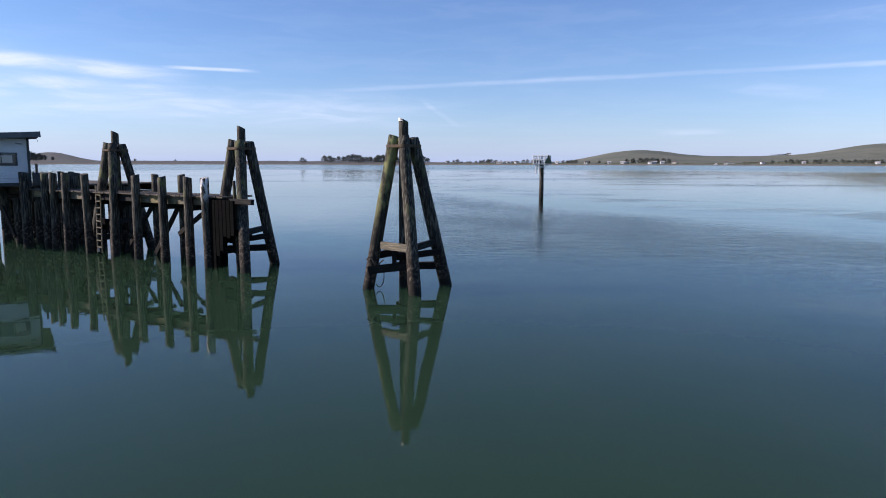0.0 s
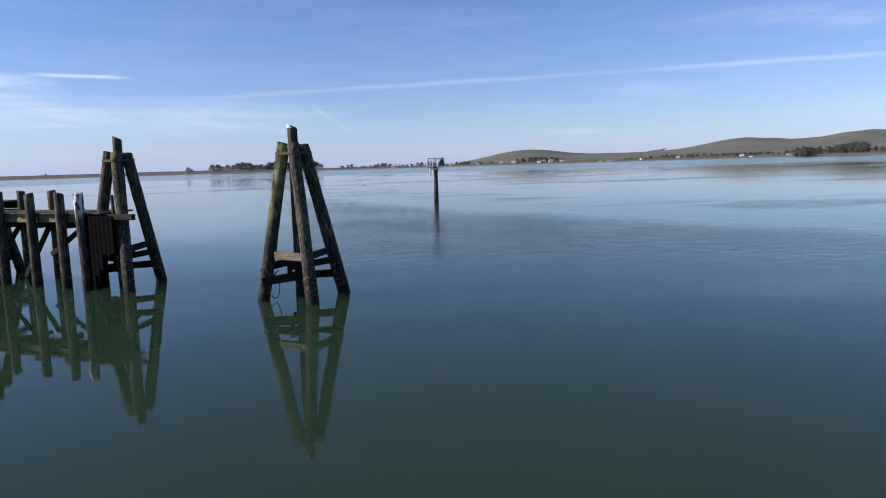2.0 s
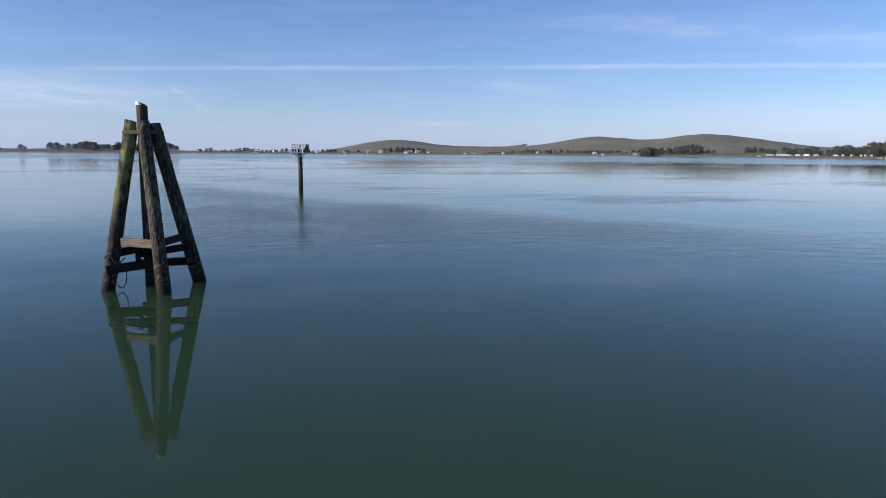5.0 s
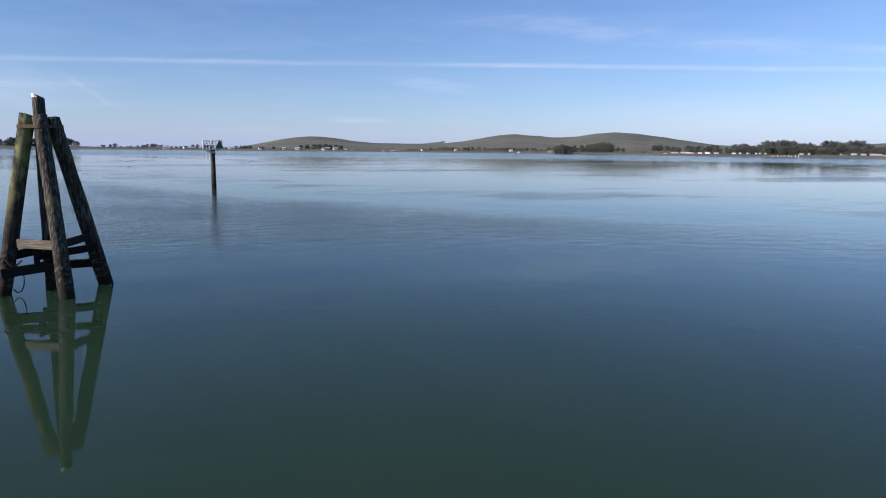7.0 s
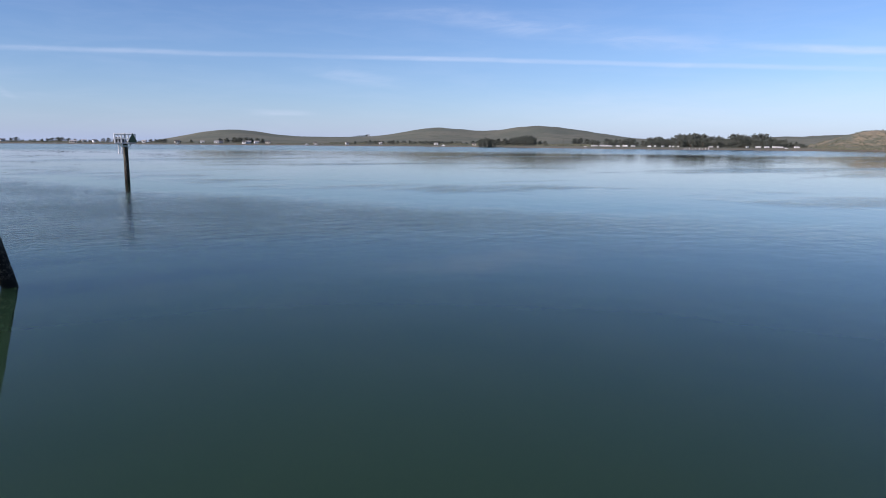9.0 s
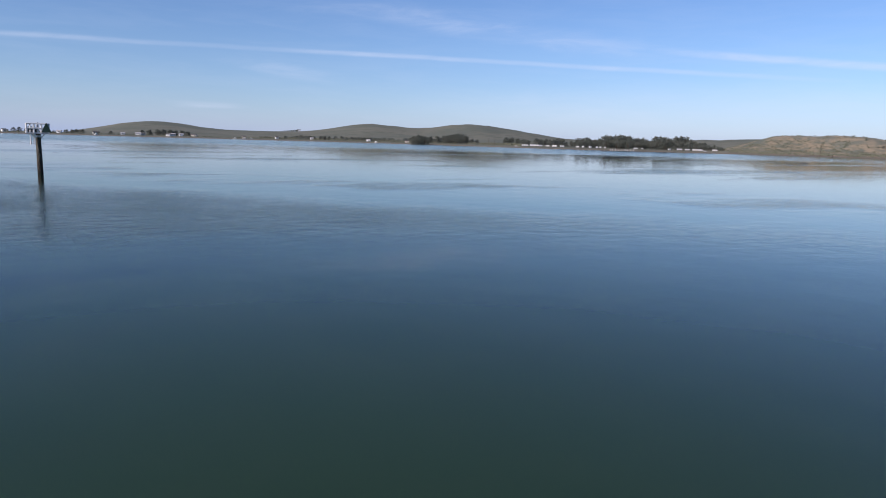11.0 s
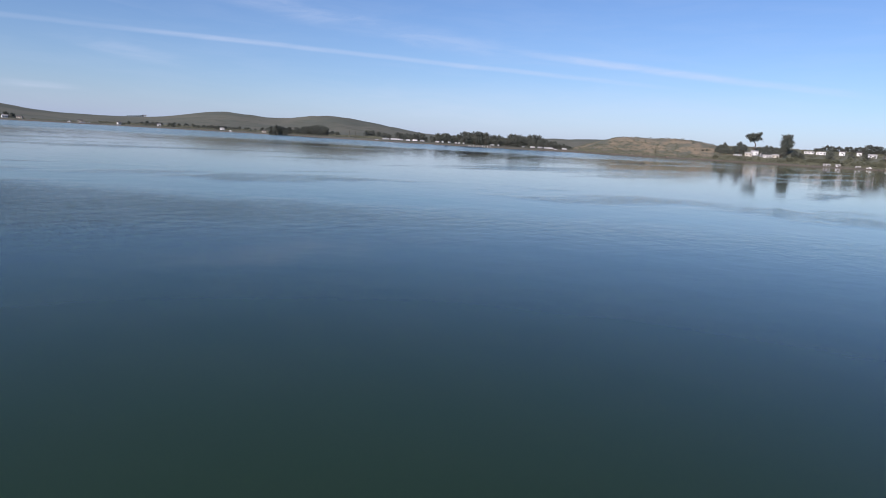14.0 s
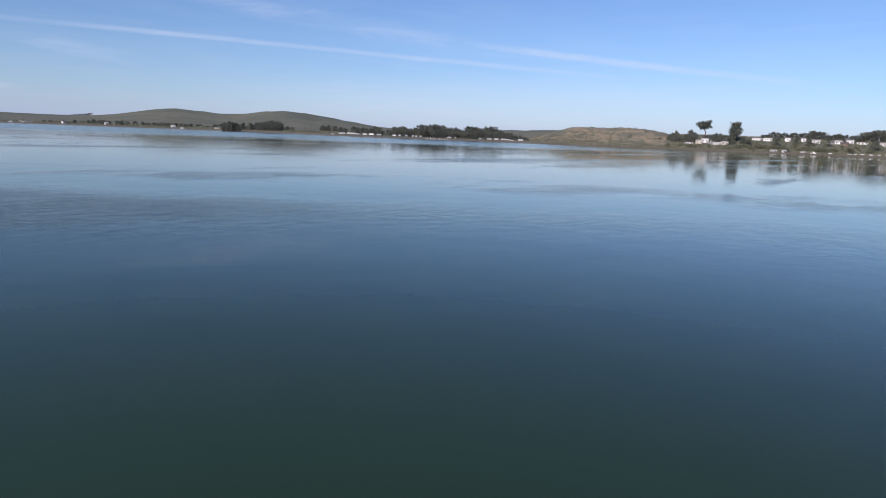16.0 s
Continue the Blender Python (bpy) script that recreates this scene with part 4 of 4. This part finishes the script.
def skyline(a):
    """Height of the town's trees against the sky, by bearing."""
    tops = ((78.4, 1.0), (79.4, 1.04), (80.1, 1.33), (80.7, 1.38), (81.3, 1.25), (82.4, 1.4), (83.3, 1.56), (84.0, 1.27), (84.8, 1.36), (85.6, 1.25), (86.2, 1.5), (87.0, 1.7), (88.0, 1.6), (92.5, 1.65))
    for (a0, h0), (a1, h1) in zip(tops, tops[1:]):
        if a <= a1:
            return h0 + (h1 - h0) * max(0.0, (a - a0) / (a1 - a0))
    return 1.6


a = 78.9
while a < 92:
    plant(trnd.choice(("windswept", "round", "windswept", "cypress")), a, skyline(a) + trnd.uniform(-0.14, 0.03), r=1046 + trnd.uniform(-10, 16), wide=trnd.uniform(1.2, 1.8), group="trees in the hillside town")
    a += trnd.uniform(0.2, 0.34)
# olive bushes on the bank between beach and houses
a = 71.0
while a < 92:
    on_town = a > 77.4
    plant("bush", a, (0.28 if on_town else 0.14) + trnd.uniform(-0.16, 0.14), r=shore(a) + trnd.uniform(34, 92 if on_town else 60), wide=trnd.uniform(1.4, 2.2), group="bushes on the bank")
    a += trnd.uniform(0.1, 0.26) if on_town else trnd.uniform(0.3, 0.6)
for a, el in ((78.6, .6), (80.55, .6), (81.85, .6), (82.75, .58), (83.75, .54), (84.95, .54), (85.75, .54), (86.75, .56), (75.8, .32), (76.6, .28)):
    plant("bush", a, el, r=shore(a) + (95 if a > 78 else 66), wide=1.3, group="bushes between the houses")
for a, el in ((80.55, .95), (81.85, .9), (82.75, .92), (84.0, .85), (86.9, .85), (88.0, .85)):
    plant("round", a, el, r=985 + trnd.uniform(-12, 12), wide=1.2, group="trees in the hillside town")


def scrub(name, label, spans, seed, mat):
    """Low bushes that nobody could count, in one mesh."""
    rnd = random.Random(seed)
    bm_v, bm_f = [], []
    for a0, a1, d0, d1, count, size in spans:
        for _ in range(count):
            az = rnd.uniform(a0, a1)
            r = shore(az) + rnd.uniform(d0, d1)
            p = Vector((r * math.sin(radians(az)), r * math.cos(radians(az)), land(az, r)))
            s = size * rnd.uniform(0.5, 1.3)
            for _ in range(9):
                c = p + Vector((rnd.gauss(0, s * 0.6), rnd.gauss(0, s * 0.6), rnd.uniform(0.05, 0.8) * s))
                u = Vector((rnd.gauss(0, 1), rnd.gauss(0, 1), rnd.gauss(0, 0.8))).normalized()
                w = u.orthogonal().normalized()
                q, k = s * rnd.uniform(0.3, 0.6), len(bm_v)
                bm_v += [c - u * q, c + w * q * 0.7, c + u * q, c - w * q * 0.7]
                bm_f.append((k, k + 1, k + 2, k + 3))
    me = bpy.data.meshes.new(name)
    me.from_pydata([tuple(v) for v in bm_v], [], bm_f)
    me.materials.append(mat)
    tagged(new(name, me), label, "scrub", kind="stuff")


scrub("shore_scrub", "low grey-green scrub along the far waterline", [(-40, 0, 40, 110, 260, 0.7), (0, 40, 24, 90, 1100, 1.4), (40, 62, 56, 80, 500, 0.8), (62, 70, 60, 110, 300, 1.5), (62, 92, 18, 70, 1500, 1.5)], 1, M_SCRUB)
scrub("hill_scrub", "dark scrub scattered on the dune and hill slopes", [(61, 73, 50, 300, 520, 1.5), (73, 92, 24, 240, 2600, 1.9), (24, 46, 60, 420, 900, 3.2)], 2, M_SCRUB)

# ---- houses, trailers, boats ----
def house(az, el, long, deep, high, wall, roof_mat, label, r=None, flat=False, turn=0.0, group="houses on the far shore"):
    p = site(az, el, r)
    h = thing("house", label, "house", Matrix.Translation(p) @ Matrix.Rotation(radians(-az + turn), 4, "Z"), group)
    part("wall", box(B(), (0, 0, high / 2 - 0.4), (long, deep, high + 0.8), None, 0.04), wall, h)
    roof = B()
    if flat:
        box(roof, (0, 0, high + 0.17), (long + 0.9, deep + 0.9, 0.3), None, 0.04)
    else:
        e, rise = 0.5, deep * 0.22
        xs, ys = long / 2 + e, deep / 2 + e
        prof = [(-ys, high - 0.12), (0, high + rise), (ys, high - 0.12), (ys, high + 0.1), (0, high + rise + 0.25), (-ys, high + 0.1)]
        lv = [roof.verts.new((-xs, y, z)) for y, z in prof]
        rv = [roof.verts.new((xs, y, z)) for y, z in prof]
        for i in range(6):
            roof.faces.new((lv[i], lv[(i + 1) % 6], rv[(i + 1) % 6], rv[i]))
        for q in (lv, rv):
            roof.faces.new((q[0], q[1], q[4], q[5]))
            roof.faces.new((q[1], q[2], q[3], q[4]))
        gab = B()
        for sx in (-1, 1):
            gab.faces.new([gab.verts.new((sx * (long / 2 - 0.02), y, z)) for y, z in ((-deep / 2, high - 0.02), (deep / 2, high - 0.02), (0, high + rise - 0.06))])
        part("gable", gab, wall, h)
    part("roof", roof, roof_mat, h)
    n = max(1, int(long / 3.2))
    for i in range(n):
        x = (i + 0.5) / n * long - long / 2
        w = part("window", box(B(), (x, -deep / 2 - 0.01, high * 0.55), (1.5, 0.06, 1.15)), M_GLASS, h)
        part("frame", box(B(), (x, -deep / 2 - 0.03, high * 0.55 - 0.62), (1.7, 0.1, 0.1)), M_WHITE, w)
    part("door", box(B(), (long / 2 - 1.2, -deep / 2 - 0.02, 1.0), (0.95, 0.06, 2.0)), M_TRIM, h)
    return h


WHITE_HOUSE = "low white house with a pale roof near the water"
HUES = {"white": M_WHITE, "cream": M_CREAM, "grey": M_GREY, "brown": M_BROWN}
# bearing, height of the foot, length, height, wall, dark roof, flat roof
SHORE_HOUSES = ((74.3, .20, 10, 2.6, "white", False, True), (75.05, .24, 8, 4.6, "cream", False, False), (75.5, .30, 9, 6.0, "white", False, False), (76.15, .36, 8, 5.4, "white", True, False), (76.42, .20, 10, 3.0, "white", False, False),
                (76.95, .24, 8, 3.6, "cream", False, False), (77.25, .55, 9, 4.2, "white", False, False), (76.7, .58, 8, 3.6, "grey", False, False), (75.85, .22, 7, 3.0, "grey", False, True))
for az, el, L, hgt, hue, dark, flat_top in SHORE_HOUSES:
    house(az, el, L, 6, hgt * 0.8, HUES[hue], M_ROOF if dark else M_ROOF_PALE, WHITE_HOUSE if hue == "white" else "%s house with a pale roof near the water" % hue, flat=flat_top, turn=trnd.uniform(-12, 12))
TOWN_HOUSES = ((79.2, .68, 13, 3.4, "white", False, True), (79.95, .66, 12, 4.4, "white", False, True), (81.3, .66, 7, 5.6, "white", True, False), (80.9, .9, 6, 3.6, "white", True, False), (82.35, .70, 6, 5.2, "white", True, False), (83.1, .58, 14, 3.6, "white", False, False), (84.1, .6, 10, 2.8, "grey", False, True),
               (84.6, .60, 9, 3.6, "white", False, False), (85.35, .62, 9, 4.6, "white", False, False), (86.1, .62, 13, 3.0, "white", False, True), (87.5, .55, 11, 3.2, "white", False, False), (88.4, .7, 12, 3.4, "cream", True, False), (89.4, .6, 12, 3.2, "white", True, False), (85.0, .5, 10, 2.8, "brown", True, False), (83.8, .95, 9, 3.2, "cream", True, False))
for az, el, L, hgt, hue, dark, flat_top in TOWN_HOUSES:
    house(az, el, L * 0.9, 7, hgt * 0.72, HUES[hue], M_ROOF if dark else M_ROOF_PALE, "%s hillside house among dark trees" % hue, flat=flat_top, turn=trnd.uniform(-12, 12), group="houses in the hillside town")
# pale sheds on the beach
for az, L in ((80.42, 7), (81.14, 4.5)):
    house(az, None, L, 4, 1.6, M_WHITE, M_ROOF_PALE, "small white shed on the beach", r=shore(az) + 26, turn=8, group="sheds on the beach")
# a lone house on the ridge
house(27.06, None, 11, 8, 4.4, M_WHITE, M_ROOF, "lone white house on the crest of the green ridge", r=2270)
for az, L in ((0.4, 10), (4.78, 16), (5.5, 10), (6.2, 9), (9.6, 10), (11.98, 12), (13.83, 10), (14.92, 13), (15.25, 10), (17.05, 10), (17.35, 14), (18.0, 12), (18.9, 12), (22.7, 10), (25.3, 8), (28.1, 8), (32.78, 10), (36.0, 9)):
    house(az, None, L * 0.62, 6, trnd.uniform(2.4, 3.2), trnd.choice((M_WHITE, M_WHITE, M_CREAM)), trnd.choice((M_ROOF, M_ROOF_PALE)), "small pale house far off on the low shore", r=shore(az) + trnd.uniform(28, 60), turn=trnd.uniform(-20, 20))


def trailer_proto():
    t = thing("motorhome", "white motorhome parked among dark trees by the water", "motorhome", None, "motorhomes in the trailer park")
    b = B()
    box(b, (0, 0, 1.65), (7.2, 2.4, 2.5), None, 0.18)
    box(b, (3.9, 0, 1.25), (1.2, 2.2, 1.5), None, 0.2)
    part("body", b, M_WHITE, t)
    for x in (-2.4, -0.6, 1.6):
        part("window", box(B(), (x, -1.205, 2.0), (1.0, 0.03, 0.65)), M_GLASS, t)
    part("door", box(B(), (0.5, -1.205, 1.5), (0.7, 0.03, 1.9)), M_CREAM, t)
    for x in (-2.2, 2.9):
        for y in (-1.0, 1.0):
            part("wheel", pole(B(), (x, y - 0.15, 0.4), (x, y + 0.15, 0.4), 0.4, 0.4, 12, 1), M_TYRE, t)
    return t


TR = trailer_proto()
first = True
for az in (45.75, 46.02, 46.55, 46.89, 47.22, 47.8, 48.38, 49.01, 50.27, 50.74, 51.31, 51.86, 52.13, 52.51, 54.92, 55.45, 57.53, 58.29, 58.88, 59.45, 59.83, 60.91):
    p = site(az, r=shore(az) + trnd.uniform(44, 50))
    m = Matrix.Translation(p) @ Matrix.Rotation(radians(-az + trnd.choice((0, 180, 25, -30, 60, 80))), 4, "Z") @ Matrix.Scale(trnd.uniform(0.62, 0.85), 4)
    if first:
        TR.matrix_basis, first = m, False
    else:
        copy_thing(TR, m @ Matrix.Diagonal((*[1 / v for v in TR.scale], 1)))


def boat_proto():
    t = thing("boat", "small white boat drawn up at the far waterline", "boat", None, "boats along the far waterline")
    hull = B()
    rows = []
    for i in range(7):
        f = i / 6
        w = 1.1 * math.sin(math.pi * (0.28 + 0.70 * f)) ** 0.7
        rows.append([hull.verts.new((-3 + 6 * f, y * w, z + 0.25 * f * f)) for y, z in ((-1, 1.1), (-0.8, 0.4), (0, 0.0), (0.8, 0.4), (1, 1.1))])
    for p, q in zip(rows, rows[1:]):
        for j in range(4):
            hull.faces.new((p[j], p[j + 1], q[j + 1], q[j]))
        hull.faces.new((p[4], p[0], q[0], q[4]))
    hull.faces.new(rows[0])
    hull.faces.new(list(reversed(rows[-1])))
    part("hull", hull, M_WHITE, t)
    part("cabin", box(B(), (0.3, 0, 1.7), (2.0, 1.4, 1.2), None, 0.12), M_WHITE, t)
    part("windscreen", box(B(), (1.32, 0, 1.8), (0.04, 1.2, 0.6)), M_GLASS, t)
    return t


BT = boat_proto()
first = True
for az in (22.0, 22.75, 12.0, 83.1, 33.4):
    p = site(az, r=shore(az) + 20)
    m = Matrix.Translation(p) @ Matrix.Rotation(radians(-az + trnd.uniform(-40, 40)), 4, "Z")
    if first:
        BT.matrix_basis, first = m, False
    else:
        copy_thing(BT, m)


def car_proto():
    t = thing("car", "small pale car parked along the far waterline", "car", None, "cars along the far waterline")
    prof = [(-2.1, 0.35), (2.1, 0.35), (2.15, 0.8), (1.1, 0.95), (0.5, 1.42), (-1.2, 1.45), (-1.9, 0.98), (-2.15, 0.85)]
    b = B()
    lv, rv = [b.verts.new((x, -0.85, z)) for x, z in prof], [b.verts.new((x, 0.85, z)) for x, z in prof]
    for i in range(8):
        b.faces.new((lv[i], lv[(i + 1) % 8], rv[(i + 1) % 8], rv[i]))
    b.faces.new(list(reversed(lv)))
    b.faces.new(rv)
    bmesh.ops.bevel(b, geom=list(b.edges), offset=0.05, segments=1, affect="EDGES")
    part("body", b, M_WHITE, t)
    part("side_window", box(B(), (-0.35, -0.862, 1.18), (1.5, 0.02, 0.36)), M_GLASS, t)
    for x in (-1.35, 1.35):
        for y in (-0.8, 0.8):
            part("wheel", pole(B(), (x, y - 0.1, 0.33), (x, y + 0.1, 0.33), 0.33, 0.33, 12, 1), M_TYRE, t)
    return t


CR = car_proto()
first = True
for az in (82.25, 82.5, 82.65, 84.2, 85.4, 85.75, 86.2, 86.75, 87.3, 87.7, 88.2, 23.0, 23.3, 45.2, 60.2):
    p = site(az, r=shore(az) + trnd.uniform(26, 32))
    m = Matrix.Translation(p) @ Matrix.Rotation(radians(-az + trnd.uniform(-25, 25)), 4, "Z")
    if first:
        CR.matrix_basis, first = m, False
    else:
        copy_thing(CR, m)
# posts standing at the waterline
for k, az in enumerate((52.95, 53.1, 53.35, 53.6, 53.8, 54.1, 54.3, 54.55, 54.75, 63.1, 68.2, 69.0, 83.7, 84.0)):
    p = site(az, r=shore(az) - 14)
    tall = 1.6 + 1.2 * (k % 3) / 2
    tagged(new("mooring_post", mesh_of("mooring_post", pole(B(), (p.x, p.y, -1.5), (p.x, p.y, tall), 0.3, 0.28, 8, 2), M_WHITE if k < 9 else M_PILE)), "pale mooring post at the trailer park landing" if k < 9 else "dark mooring post in the shallows", "post", "mooring posts at the far shore")
# utility poles
for az in (68.2, 72.6, 74.9, 42.9, 43.4, 32.2):
    p = site(az, r=shore(az) + 32)
    u = thing("utility_pole", "thin wooden utility pole on the far shore", "pole", Matrix.Translation(p) @ Matrix.Rotation(radians(-az), 4, "Z"), "utility poles on the far shore")
    part("pole", pole(B(), (0, 0, -0.5), (0, 0, 10.5), 0.2, 0.15, 8, 2), M_BARK, u)
    part("crossarm", box(B(), (0, -0.2, 9.6), (2.2, 0.14, 0.14)), M_BARK, u)

# ---- eelgrass and dark ripple flecks at the surface ----
def eelgrass():
    rnd = random.Random(3)
    vs, fs = [], []

    def blade(x, y, size, rise):
        k = len(vs)
        t = rnd.uniform(0, 6.28)
        dx, dy = math.cos(t) * size, math.sin(t) * size
        lift = size * rnd.uniform(0.4, 1.0) * rise
        nx, ny = -dy * 0.45, dx * 0.45
        for f, z in ((-1, 0.002), (0, lift), (1, 0.002)):
            vs.append((x + dx * f + nx, y + dy * f + ny, z))
            vs.append((x + dx * f - nx, y + dy * f - ny, z))
        fs.append((k, k + 1, k + 3, k + 2))
        fs.append((k + 2, k + 3, k + 5, k + 4))

    # near flecks: small blades added in place of dark ripples
    made = 0
    while made < 32000:
        az = rnd.uniform(-9, 78)
        r = 1 / rnd.uniform(1 / 90, 1 / 22)
        x, y = r * math.sin(radians(az)), r * math.cos(radians(az))
        edge = smooth01(az, -9, 4) * (1 - 0.85 * smooth01(az, 22, 58)) * (1 - smooth01(az, 58, 78))
        rim = 40 + 45 * math.exp(-az / 12)
        near = smooth01(r, 22, 34) * (1 - smooth01(r / rim, 0.9, 1.08))
        n = 0.5 + 0.5 * noise.noise(Vector((x * 0.07, y * 0.12, 0))) + 0.35 * noise.noise(Vector((x * 0.3, y * 0.3, 2)))
        if rnd.random() < edge * near * n:
            blade(x, y, r * rnd.uniform(0.0005, 0.0012), 0.2)
            made += 1
    # streaky mats farther out
    made = 0
    while made < 3600:
        az = rnd.uniform(-4, 72)
        r = rnd.uniform(100, 330)
        x, y = r * math.sin(radians(az)), r * math.cos(radians(az))
        n = noise.noise(Vector((az * 0.22, math.log(r) * 5.0, 5)))
        n += 0.7 * noise.noise(Vector((az * 0.9, math.log(r) * 24, 9)))
        if n > 0.34:
            blade(x, y, r * rnd.uniform(0.0006, 0.0017), 0.18)
            made += 1
    me = bpy.data.meshes.new("eelgrass")
    me.from_pydata(vs, [], fs)
    me.materials.append(M_RIPPLE_WEED)
    tagged(new("eelgrass", me), "dark bluish flecks of ripples and eelgrass on the calm water", "eelgrass", kind="stuff")


eelgrass()
